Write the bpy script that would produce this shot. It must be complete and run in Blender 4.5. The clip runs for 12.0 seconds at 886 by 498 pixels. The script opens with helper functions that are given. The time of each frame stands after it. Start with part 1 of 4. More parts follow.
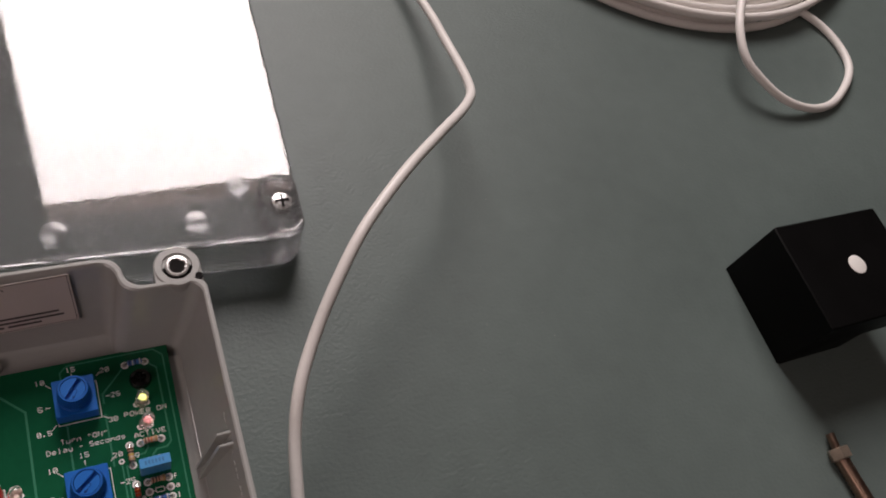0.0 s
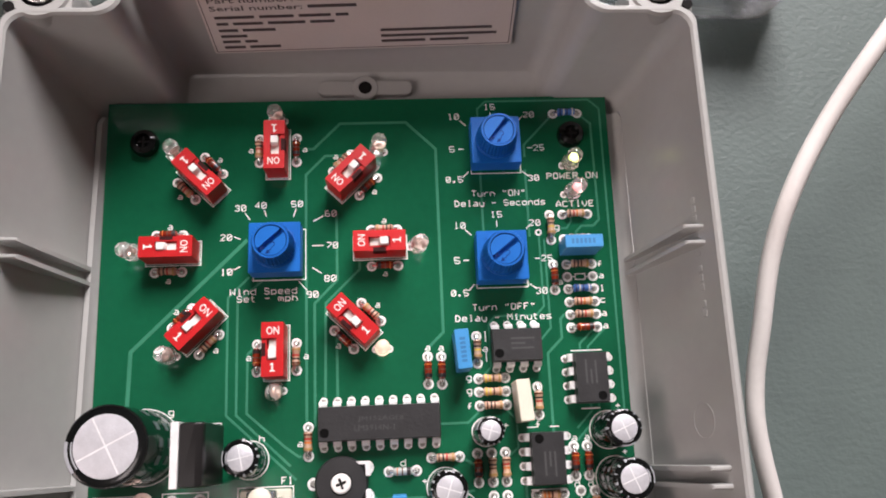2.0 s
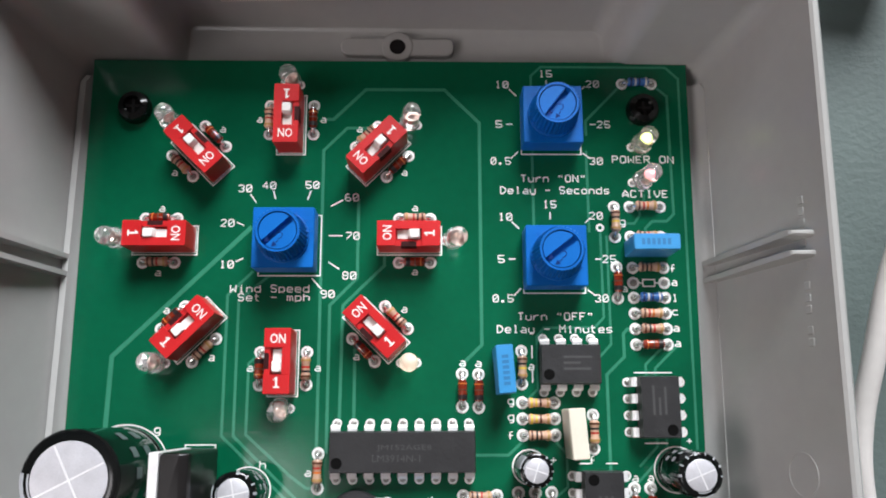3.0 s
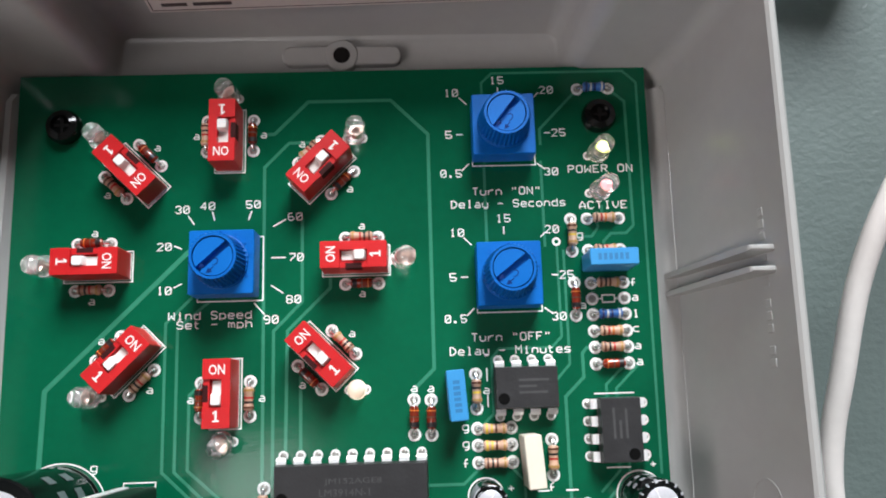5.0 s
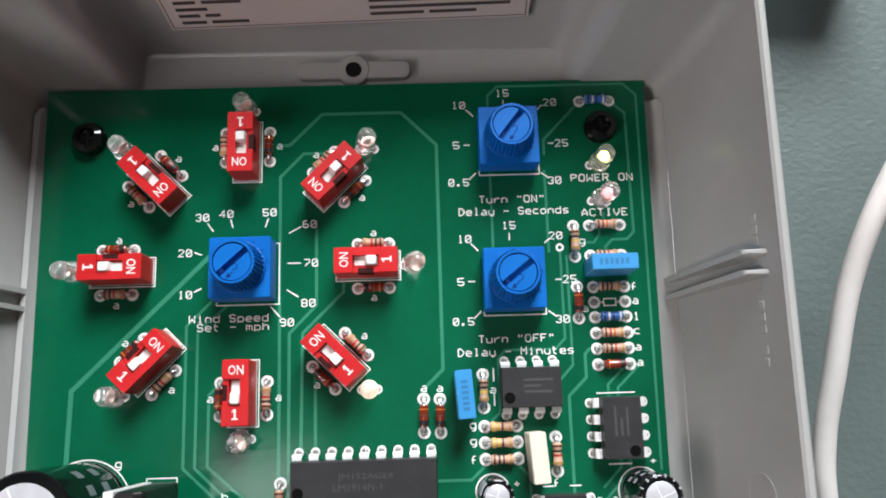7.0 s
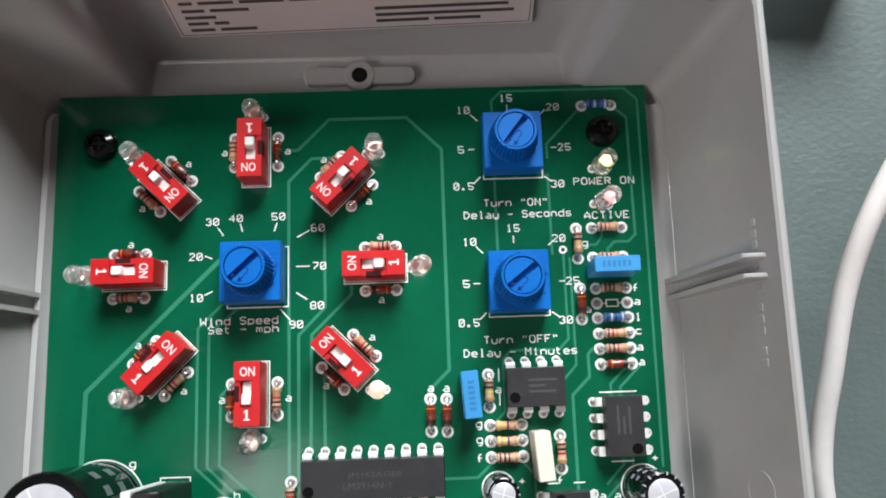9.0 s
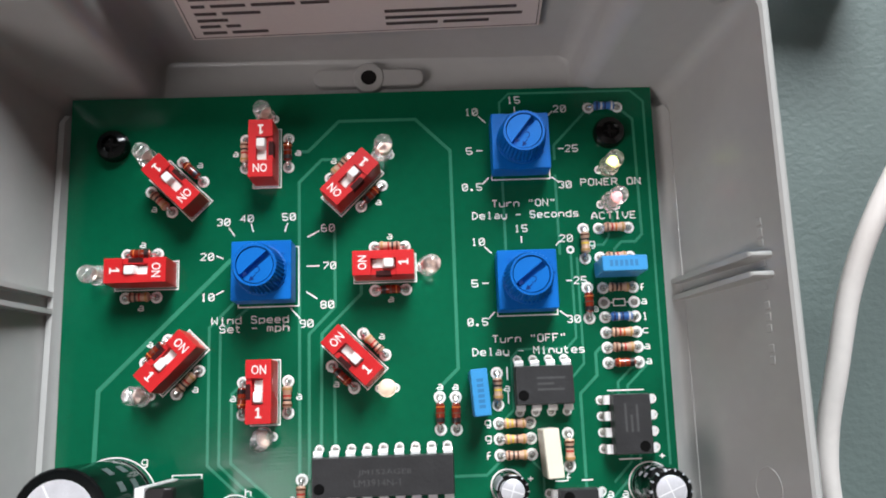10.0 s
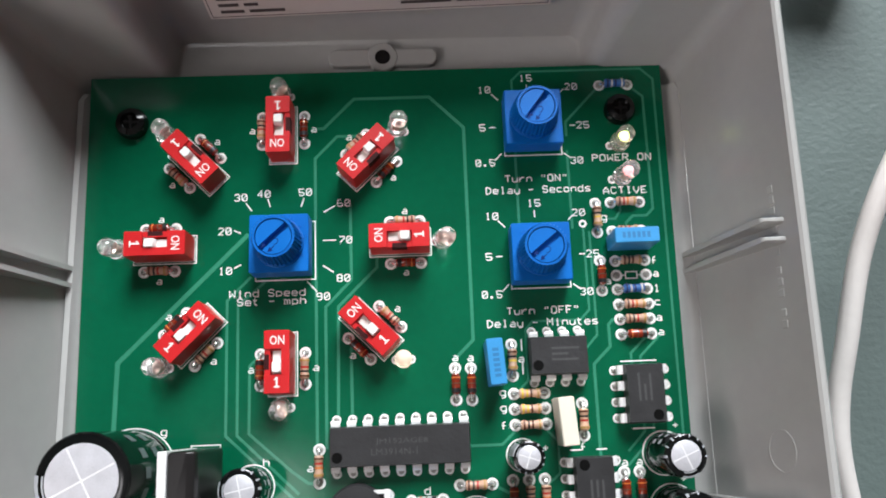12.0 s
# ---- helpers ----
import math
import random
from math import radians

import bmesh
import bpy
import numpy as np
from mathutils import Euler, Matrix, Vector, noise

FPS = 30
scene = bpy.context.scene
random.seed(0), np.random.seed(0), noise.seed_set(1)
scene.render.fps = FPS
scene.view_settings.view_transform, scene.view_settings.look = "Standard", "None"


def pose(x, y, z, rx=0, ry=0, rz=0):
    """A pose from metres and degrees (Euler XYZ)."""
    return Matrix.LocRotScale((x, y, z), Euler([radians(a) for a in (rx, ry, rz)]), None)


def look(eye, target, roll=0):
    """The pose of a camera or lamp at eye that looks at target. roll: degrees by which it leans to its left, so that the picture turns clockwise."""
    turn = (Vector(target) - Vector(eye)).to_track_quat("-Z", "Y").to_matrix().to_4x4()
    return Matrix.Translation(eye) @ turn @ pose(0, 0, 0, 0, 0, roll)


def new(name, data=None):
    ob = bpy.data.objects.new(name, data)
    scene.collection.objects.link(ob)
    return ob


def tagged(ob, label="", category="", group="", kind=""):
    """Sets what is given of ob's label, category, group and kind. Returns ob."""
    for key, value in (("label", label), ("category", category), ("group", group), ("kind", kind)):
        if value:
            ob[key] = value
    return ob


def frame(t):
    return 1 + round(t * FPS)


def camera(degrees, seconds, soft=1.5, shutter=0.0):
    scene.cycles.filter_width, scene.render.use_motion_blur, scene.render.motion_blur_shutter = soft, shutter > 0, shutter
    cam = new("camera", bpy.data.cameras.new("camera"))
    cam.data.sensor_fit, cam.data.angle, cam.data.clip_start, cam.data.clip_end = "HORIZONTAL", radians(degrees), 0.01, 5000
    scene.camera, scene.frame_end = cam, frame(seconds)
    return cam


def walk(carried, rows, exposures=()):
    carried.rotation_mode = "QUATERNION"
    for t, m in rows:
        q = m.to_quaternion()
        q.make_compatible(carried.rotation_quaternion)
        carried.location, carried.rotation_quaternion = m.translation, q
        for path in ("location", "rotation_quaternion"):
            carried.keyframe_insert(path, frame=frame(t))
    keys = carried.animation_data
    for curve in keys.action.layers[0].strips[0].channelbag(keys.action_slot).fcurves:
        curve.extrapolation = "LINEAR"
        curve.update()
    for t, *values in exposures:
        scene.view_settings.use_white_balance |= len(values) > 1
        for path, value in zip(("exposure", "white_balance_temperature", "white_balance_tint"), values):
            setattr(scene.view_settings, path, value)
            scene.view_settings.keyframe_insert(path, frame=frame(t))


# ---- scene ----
cam = camera(57.0, 12.0, soft=1.9, shutter=0.0)
DECK = 0.764  # height of the circuit board's upper face over the room's floor; the table top is at 0.75
# t, x, y, z over the board in millimetres, yaw, pitch, roll in degrees
ROWS = [
    (0.0, 41.16, -30.36, 213.99, -45.027, -55.498, 29.585),
    (0.5, 30.95, -33.13, 201.17, -36.302, -62.23, 25.584),
    (1.0, 22.04, -29.77, 189.54, -30.874, -66.516, 22.4),
    (1.5, 17.65, -19.9, 169.18, -24.457, -72.823, 19.666),
    (2.0, 13.81, -10.18, 153.06, -13.554, -75.425, 11.46),
    (2.5, 11.24, -1.09, 136.19, -7.104, -78.35, 6.312),
    (3.0, 13.78, 1.64, 129.08, -5.757, -78.511, 5.698),
    (3.5, 20.81, 8.52, 121.58, -5.969, -79.568, 5.19),
    (5.5, 21.03, 6.65, 125.43, -8.221, -78.803, 6.602),
    (6.0, 20.2, 6.39, 126.9, -6.276, -78.47, 4.645),
    (6.5, 19.62, 6.73, 127.79, -5.674, -78.883, 3.93),
    (7.0, 20.64, 5.78, 129.35, -5.426, -78.677, 3.77),
    (9.0, 19.32, 7.09, 132.34, -6.525, -79.248, 4.62),
    (9.5, 17.94, 5.75, 133.0, -5.95, -78.783, 4.335),
    (10.0, 17.73, 5.63, 133.51, -6.437, -78.718, 4.531),
    (10.5, 17.72, 4.74, 133.57, -5.536, -78.321, 3.451),
    (11.0, 16.31, 3.48, 134.66, -5.186, -78.071, 3.239),
    (11.5, 15.72, 4.17, 136.32, -6.501, -78.591, 4.324),
    (12.0, 14.64, -0.74, 134.12, -6.994, -77.927, 4.896),
]
EXPOSURES = [(0.0, -1.14, 7250, 27), (0.5, -1.0, 7300, 28), (1.0, -0.6, 7400, 30), (1.6, -0.03, 7150, 27), (2.0, 0.03, 6900, 24), (2.6, 0.0, 6550, 18), (3.2, 0.03, 6350, 15), (12.0, 0.11, 6350, 14)]
walk(cam, [(t, pose(x / 1000, y / 1000, DECK + z / 1000, 0, 0, yaw) @ pose(0, 0, 0, 90 + pitch) @ pose(0, 0, 0, 0, 0, roll))
           for t, x, y, z, yaw, pitch, roll in ROWS], EXPOSURES)

# ---- light ----
world = bpy.data.worlds.new("sky")
scene.world = world
world.use_nodes = True
wn = world.node_tree.nodes
sky = wn.new("ShaderNodeTexSky")
sky.sky_type = 'NISHITA'
sky.sun_disc = False
sky.sun_elevation, sky.sun_rotation = radians(40), radians(150)
world.node_tree.links.new(sky.outputs[0], wn["Background"].inputs[0])
wn["Background"].inputs[1].default_value = 0.12


def area_lamp(name, m, sx, sy, watts, colour):
    data = bpy.data.lights.new(name, 'AREA')
    data.shape, data.size, data.size_y, data.energy, data.color = 'RECTANGLE', sx, sy, watts, colour
    ob = new(name, data)
    ob.matrix_world = m
    return ob


# daylight in the window opening, an added side fill, and the ceiling lamp
WIN = (-0.01, 0.52, 1.25, 2.08)  # x from, x to, z from, z to
WALL_Y = 0.92
# unseen side opening, added so its light fills the box's inner walls
FILL_W = (-1.35, -0.35, 1.50, 2.50)  # y from, y to, z from, z to
WALL_X = -1.25
area_lamp("window_daylight", look(((WIN[0] + WIN[1]) / 2, WALL_Y + 0.04, (WIN[2] + WIN[3]) / 2), ((WIN[0] + WIN[1]) / 2, 0, (WIN[2] + WIN[3]) / 2)),
          WIN[1] - WIN[0], WIN[3] - WIN[2], 45.0, (0.955, 1.0, 1.0))
area_lamp("side_window_daylight", look((WALL_X - 0.04, (FILL_W[0] + FILL_W[1]) / 2, (FILL_W[2] + FILL_W[3]) / 2), (0, (FILL_W[0] + FILL_W[1]) / 2, (FILL_W[2] + FILL_W[3]) / 2)),
          FILL_W[1] - FILL_W[0], FILL_W[3] - FILL_W[2], 20.0, (1.0, 0.91, 0.86))
LAMP = (-0.45, -0.33, 0.26, 0.46)  # the ceiling lamp: x, y of its middle, width, length
area_lamp("ceiling_lamp_light", look((LAMP[0], LAMP[1], 2.97), (LAMP[0], LAMP[1], 0)), LAMP[2], LAMP[3], 2.2, (1.0, 0.99, 0.97))


# ---- materials ----
def material(name, colour, rough=0.5, metal=0.0, var=0.15, scale=60.0, bump=0.0, bscale=400.0, spec=0.5, trans=0.0, coat=0.0, emit=None, rand=0.0, ior=1.5, spots=0.0, stretch=None):
    """A surface with two scales of variation in tone, fine relief, and a little difference from piece to piece."""
    m = bpy.data.materials.new(name)
    m.use_nodes = True
    nt = m.node_tree
    n, ln = nt.nodes, nt.links
    b = n["Principled BSDF"]
    b.inputs["Roughness"].default_value = rough
    b.inputs["Metallic"].default_value = metal
    b.inputs["Specular IOR Level"].default_value = spec
    b.inputs["Transmission Weight"].default_value = trans
    b.inputs["Coat Weight"].default_value = coat
    b.inputs["Coat Roughness"].default_value = 0.06
    b.inputs["IOR"].default_value = ior
    if emit:
        b.inputs["Emission Color"].default_value = (*emit[:3], 1)
        b.inputs["Emission Strength"].default_value = emit[3]
    co = n.new("ShaderNodeTexCoord")
    big, fine = n.new("ShaderNodeTexNoise"), n.new("ShaderNodeTexNoise")
    for node, s, d in ((big, scale, 4.0), (fine, scale * 14, 3.0)):
        ln.new(co.outputs["Object"], node.inputs["Vector"])
        node.inputs["Scale"].default_value, node.inputs["Detail"].default_value = s, d
    add = n.new("ShaderNodeMath")
    add.operation = 'MULTIPLY_ADD'
    ln.new(fine.outputs["Fac"], add.inputs[0])
    add.inputs[1].default_value = 0.5
    ln.new(big.outputs["Fac"], add.inputs[2])
    ramp = n.new("ShaderNodeMapRange")
    ramp.inputs["From Min"].default_value, ramp.inputs["From Max"].default_value = 0.45, 1.05
    ramp.inputs["To Min"].default_value, ramp.inputs["To Max"].default_value = 1 - var, 1 + var
    ln.new(add.outputs[0], ramp.inputs["Value"])
    val = ramp.outputs[0]
    if rand:
        info = n.new("ShaderNodeObjectInfo")
        rr_ = n.new("ShaderNodeMapRange")
        rr_.inputs["To Min"].default_value, rr_.inputs["To Max"].default_value = 1 - rand, 1 + rand
        ln.new(info.outputs["Random"], rr_.inputs["Value"])
        mul = n.new("ShaderNodeMath")
        mul.operation = 'MULTIPLY'
        ln.new(val, mul.inputs[0])
        ln.new(rr_.outputs[0], mul.inputs[1])
        val = mul.outputs[0]
    mix = n.new("ShaderNodeVectorMath")
    mix.operation = 'SCALE'
    mix.inputs[0].default_value = colour
    ln.new(val, mix.inputs["Scale"])
    out = mix.outputs[0]
    if spots:
        sp = n.new("ShaderNodeTexNoise")
        ln.new(co.outputs["Object"], sp.inputs["Vector"])
        sp.inputs["Scale"].default_value, sp.inputs["Detail"].default_value = 900.0, 2.0
        cut = n.new("ShaderNodeMapRange")
        cut.inputs["From Min"].default_value, cut.inputs["From Max"].default_value = 0.74, 0.8
        cut.inputs["To Max"].default_value = spots
        ln.new(sp.outputs["Fac"], cut.inputs["Value"])
        mx = n.new("ShaderNodeMix")
        mx.data_type = 'RGBA'
        ln.new(cut.outputs[0], mx.inputs["Factor"])
        ln.new(out, mx.inputs["A"])
        mx.inputs["B"].default_value = (0.45, 0.47, 0.44, 1)
        out = mx.outputs["Result"]
    ln.new(out, b.inputs["Base Color"])
    rmap = n.new("ShaderNodeMapRange")
    rmap.inputs["To Min"].default_value, rmap.inputs["To Max"].default_value = max(0.0, rough * 0.8), min(1.0, rough * 1.2)
    ln.new(big.outputs["Fac"], rmap.inputs["Value"])
    ln.new(rmap.outputs[0], b.inputs["Roughness"])
    if bump:
        rel = n.new("ShaderNodeTexNoise")
        if stretch:
            st = n.new("ShaderNodeVectorMath")
            st.operation = 'MULTIPLY'
            st.inputs[1].default_value = stretch
            ln.new(co.outputs["Object"], st.inputs[0])
            ln.new(st.outputs[0], rel.inputs["Vector"])
        else:
            ln.new(co.outputs["Object"], rel.inputs["Vector"])
        rel.inputs["Scale"].default_value, rel.inputs["Detail"].default_value = bscale, 3.0
        bp = n.new("ShaderNodeBump")
        bp.inputs["Strength"].default_value, bp.inputs["Distance"].default_value = bump, 0.0004
        ln.new(rel.outputs["Fac"], bp.inputs["Height"])
        ln.new(bp.outputs[0], b.inputs["Normal"])
    return m


MAT = material("table_laminate", (0.104, 0.137, 0.128), 0.5, var=0.14, scale=9, bump=0.45, bscale=860, spots=0.25, stretch=(0.85, 1.0, 1.0))
BOXM = material("grey_abs_plastic", (0.385, 0.385, 0.37), 0.25, var=0.05, scale=30, bump=0.05, bscale=900)
# near-black colour standing for the shade in holes, slots and screw crosses
HOLE_SHADE = material("painted_hole_shade", (0.012, 0.011, 0.011), 0.8, spec=0.1)
GREEN = material("green_solder_mask", (0.0010, 0.100, 0.045), 0.12, var=0.12, scale=45, bump=0.03, bscale=900, spec=0.4)


def weave(m, period, depth):
    """The glass cloth under the board's lacquer: two crossed sets of fine ribs, in metres."""
    n, ln = m.node_tree.nodes, m.node_tree.links
    b = n["Principled BSDF"]
    co = n.new("ShaderNodeTexCoord")
    hills = []
    for axis in ('X', 'Y'):
        w = n.new("ShaderNodeTexWave")
        w.bands_direction = axis
        w.inputs["Scale"].default_value = math.tau / (20 * period)
        w.inputs["Distortion"].default_value = 0.6
        ln.new(co.outputs["Object"], w.inputs["Vector"])
        hills.append(w.outputs["Fac"])
    add = n.new("ShaderNodeMath")
    add.operation = 'ADD'
    ln.new(hills[0], add.inputs[0])
    ln.new(hills[1], add.inputs[1])
    bp = n.new("ShaderNodeBump")
    bp.inputs["Strength"].default_value, bp.inputs["Distance"].default_value = 1.0, depth
    ln.new(add.outputs[0], bp.inputs["Height"])
    if b.inputs["Normal"].links:
        ln.new(b.inputs["Normal"].links[0].from_socket, bp.inputs["Normal"])
    ln.new(bp.outputs[0], b.inputs["Normal"])


weave(GREEN, 0.00060, 0.0000009)
TRACE = material("masked_copper_trace", (0.035, 0.225, 0.135), 0.15, var=0.1, scale=80)
SILK = material("white_silkscreen", (0.86, 0.88, 0.85), 0.6, var=0.10, scale=300)
PADTIN = material("bright_tinned_ring", (0.86, 0.87, 0.85), 0.42, 0.15, var=0.14, scale=900)
WELL = material("dull_solder_well", (0.34, 0.33, 0.30), 0.35, 0.5, var=0.3, scale=900)
PINTIN = material("bright_tinned_pin", (0.84, 0.84, 0.83), 0.38, 0.25, var=0.1, scale=500)
STEEL = material("bright_steel", (0.78, 0.77, 0.75), 0.26, 0.82, var=0.12, scale=300)
ALU = material("aluminium_top", (0.60, 0.60, 0.63), 0.45, 0.4, var=0.12, scale=350, bump=0.25, bscale=700)
SCORE = material("bright_score_line", (0.86, 0.86, 0.87), 0.4, 0.3)
RED = material("red_switch_plastic", (0.54, 0.010, 0.012), 0.38, var=0.08, scale=200, bump=0.05, rand=0.06)
# shade of the switch recesses, put into a dark red colour
NOTCH_SHADE = material("red_recess_shade", (0.035, 0.004, 0.004), 0.6, spec=0.2)
WHITEP = material("white_plastic", (0.82, 0.80, 0.76), 0.4, var=0.05, scale=200)
CREAM = material("cream_capacitor_plastic", (0.74, 0.70, 0.58), 0.45, var=0.05, scale=200)
BLUE = material("blue_pot_plastic", (0.001, 0.128, 0.47), 0.40, spec=0.2, var=0.08, scale=200, bump=0.05)
BLUED = material("blue_knob_plastic", (0.001, 0.115, 0.44), 0.40, spec=0.2, var=0.08, scale=200)
BOXB = material("dark_blue_pointer", (0.001, 0.022, 0.13), 0.6, spec=0.15)
SKYB = material("sky_blue_capacitor_plastic", (0.035, 0.27, 0.58), 0.4, var=0.06, scale=200)
INK = material("faded_dark_print", (0.022, 0.17, 0.38), 0.5)
BLACK = material("black_epoxy", (0.018, 0.018, 0.019), 0.5, var=0.2, scale=300, bump=0.15, bscale=1500)
SLEEVE = material("black_pvc_sleeve", (0.004, 0.005, 0.005), 0.13, var=0.2, scale=200)
REGM = material("glossy_black_epoxy", (0.010, 0.009, 0.009), 0.3, var=0.2, scale=200)
NAVY = material("navy_pvc_sleeve", (0.010, 0.014, 0.10), 0.18, var=0.2, scale=200)
GREYP = material("grey_print", (0.33, 0.34, 0.36), 0.5)
DIMP = material("dim_teal_grey_print", (0.12, 0.15, 0.15), 0.4)
GREYIC = material("faint_grey_laser_marking", (0.050, 0.050, 0.051), 0.6)
TAN = material("tan_resistor_lacquer", (0.56, 0.35, 0.24), 0.38, var=0.15, scale=500, rand=0.18)
BLUER = material("blue_resistor_lacquer", (0.025, 0.13, 0.40), 0.35, var=0.12, scale=500)
PALER = material("grey_glass_diode", (0.42, 0.46, 0.44), 0.3, var=0.15, scale=500)
AMBER = material("amber_glass_diode", (0.22, 0.026, 0.010), 0.08, var=0.45, scale=700, coat=1.0, rand=0.25)
BANDS = {"brown": material("band_brown", (0.10, 0.03, 0.012), 0.4), "red": material("band_red", (0.42, 0.02, 0.012), 0.4),
         "black": material("band_black", (0.012, 0.010, 0.010), 0.4), "orange": material("band_orange", (0.62, 0.16, 0.02), 0.4),
         "yellow": material("band_yellow", (0.70, 0.48, 0.05), 0.4), "gold": material("band_gold", (0.42, 0.24, 0.07), 0.35),
         "navy": material("band_navy", (0.01, 0.02, 0.10), 0.4), "white": material("band_white", (0.6, 0.6, 0.58), 0.4)}
CLEAR = material("clear_led_epoxy", (0.96, 0.95, 0.94), 0.05, trans=0.93, coat=1.0, var=0.02, ior=1.45)
LIT_Y = material("lit_yellow_green_led", (0.95, 0.96, 0.84), 0.06, trans=0.92, var=0.03, coat=1.0, ior=1.45)
DIE_Y = material("glowing_yellow_green_die", (0.9, 0.95, 0.6), 0.5, emit=(0.80, 1.0, 0.30, 3.0))
DIE_R = material("glowing_red_die", (0.9, 0.6, 0.6), 0.5, emit=(1.0, 0.30, 0.30, 1.5))
LIT_R = material("lit_red_led", (0.96, 0.86, 0.86), 0.06, trans=0.92, var=0.03, coat=1.0, ior=1.45)
LIT_W = material("lit_cream_led", (0.90, 0.87, 0.78), 0.12, trans=0.5, emit=(1.0, 0.86, 0.58, 0.22), var=0.05)
COPPER = material("led_die_cup", (0.82, 0.66, 0.58), 0.3, 1.0)
LIDM = material("clear_polycarbonate", (0.93, 0.94, 0.95), 0.03, trans=0.95, var=0.01, ior=1.585)


def see_through(name, glass, share):
    """Clear sheet: part of the light goes straight through, the rest meets real glass."""
    m = glass.copy()
    m.name = name
    n, ln = m.node_tree.nodes, m.node_tree.links
    mix, tr = n.new("ShaderNodeMixShader"), n.new("ShaderNodeBsdfTransparent")
    mix.inputs[0].default_value = share
    ln.new(tr.outputs[0], mix.inputs[1])
    ln.new(n["Principled BSDF"].outputs[0], mix.inputs[2])
    ln.new(mix.outputs[0], n["Material Output"].inputs[0])
    return m


LIDP = see_through("clear_polycarbonate_moulding", LIDM, 0.68)
LIDT = see_through("clear_polycarbonate_sheet", LIDM, 0.9)
FROST = material("frosted_disc", (0.88, 0.89, 0.90), 0.16, trans=0.96, var=0.05)
CABLE = material("white_cable_pvc", (0.78, 0.745, 0.71), 0.42, var=0.06, scale=60, bump=0.05)
BLOCKM = material("matt_black_plastic", (0.0022, 0.0022, 0.0022), 0.55, spec=0.1, var=0.2, scale=80, bump=0.1)
PAPER = material("label_paper", (0.60, 0.53, 0.50), 0.5, var=0.04, scale=100)
PRINT = material("black_print", (0.06, 0.045, 0.045), 0.6)
WALLP = material("painted_wall", (0.10, 0.055, 0.042), 0.8, var=0.05, scale=3)
CEILP = material("painted_ceiling", (0.13, 0.115, 0.11), 0.85, var=0.04, scale=3)
FLOORP = material("brown_carpet", (0.08, 0.06, 0.05), 0.95, var=0.2, scale=20)
GLASS = material("window_glass", (1, 1, 1), 0.0, trans=1.0, var=0.0)
BRASS = material("old_brass", (0.30, 0.20, 0.15), 0.35, 1.0, var=0.25, scale=300)
NUTM = material("pale_brass", (0.60, 0.50, 0.40), 0.3, 0.8, var=0.2, scale=300)
LAMPW = material("lamp_diffuser", (0.85, 0.84, 0.8), 0.6)


# ---- mesh tools; millimetres ----
class Mesh:
    def __init__(self):
        self.v, self.f = [], []

    def skin(self, loops, cap0=True, cap1=True, closed=False):
        """Faces between loops of equal count, one after another."""
        n = len(loops[0])
        at = len(self.v)
        for lp in loops:
            self.v += [tuple(p) for p in lp]
        k = len(loops)
        for a in range(k if closed else k - 1):
            i, j = at + a * n, at + ((a + 1) % k) * n
            self.f += [(i + q, i + (q + 1) % n, j + (q + 1) % n, j + q) for q in range(n)]
        if not closed:
            if cap0:
                self.f.append(tuple(range(at + n - 1, at - 1, -1)))
            if cap1:
                self.f.append(tuple(range(at + (k - 1) * n, at + k * n)))
        return self

    def slab(self, w, h, z0, z1, r=0.4, ch=0.15, cx=0, cy=0, n=3):
        return self.skin([rrect(w - 2 * ch, h - 2 * ch, max(r - ch, 0.02), z0, cx, cy, n), rrect(w, h, r, z0 + ch, cx, cy, n),
                          rrect(w, h, r, z1 - ch, cx, cy, n), rrect(w - 2 * ch, h - 2 * ch, max(r - ch, 0.02), z1, cx, cy, n)])

    def box(self, x0, y0, z0, x1, y1, z1):
        return self.skin([[(x0, y0, z), (x1, y0, z), (x1, y1, z), (x0, y1, z)] for z in (z0, z1)])

    def lathe(self, prof, n=20, cx=0, cy=0, cap0=True, cap1=True):
        return self.skin([ring(r, z, n, cx, cy) for r, z in prof], cap0, cap1)

    def tube(self, path, r, n=8):
        pts = [Vector(p) for p in path]
        up = Vector((0.13, 0.21, 0.97))
        loops = []
        for i, p in enumerate(pts):
            d = (pts[min(i + 1, len(pts) - 1)] - pts[max(i - 1, 0)]).normalized()
            a = d.cross(up)
            if a.length < 1e-3:
                a = d.cross(Vector((1, 0, 0)))
            a.normalize()
            b = a.cross(d).normalized()
            up = b
            loops.append([p + r * (math.cos(q * math.tau / n) * a + math.sin(q * math.tau / n) * b) for q in range(n)])
        return self.skin(loops)

    def ribbon(self, pts, w, z0, z1, closed=False):
        """A flat strip along a line in the plane."""
        P = [Vector((x, y)) for x, y in pts]
        left, right = [], []
        for i, p in enumerate(P):
            a = P[i - 1] if i or closed else p
            b = P[(i + 1) % len(P)] if i < len(P) - 1 or closed else p
            d0, d1 = (p - a), (b - p)
            d0 = d0.normalized() if d0.length else d1.normalized()
            d1 = d1.normalized() if d1.length else d0
            nn = Vector((-(d0.y + d1.y), d0.x + d1.x)).normalized()
            k = max(0.5, nn.dot(Vector((-d1.y, d1.x))))
            left.append(p + nn * w / 2 / k)
            right.append(p - nn * w / 2 / k)
        loops = [[(r_.x, r_.y, z0), (l_.x, l_.y, z0), (l_.x, l_.y, z1), (r_.x, r_.y, z1)] for l_, r_ in zip(left, right)]
        return self.skin(loops, closed=closed)

    def moved(self, m):
        self.v = [tuple(m @ Vector(p)) for p in self.v]
        return self


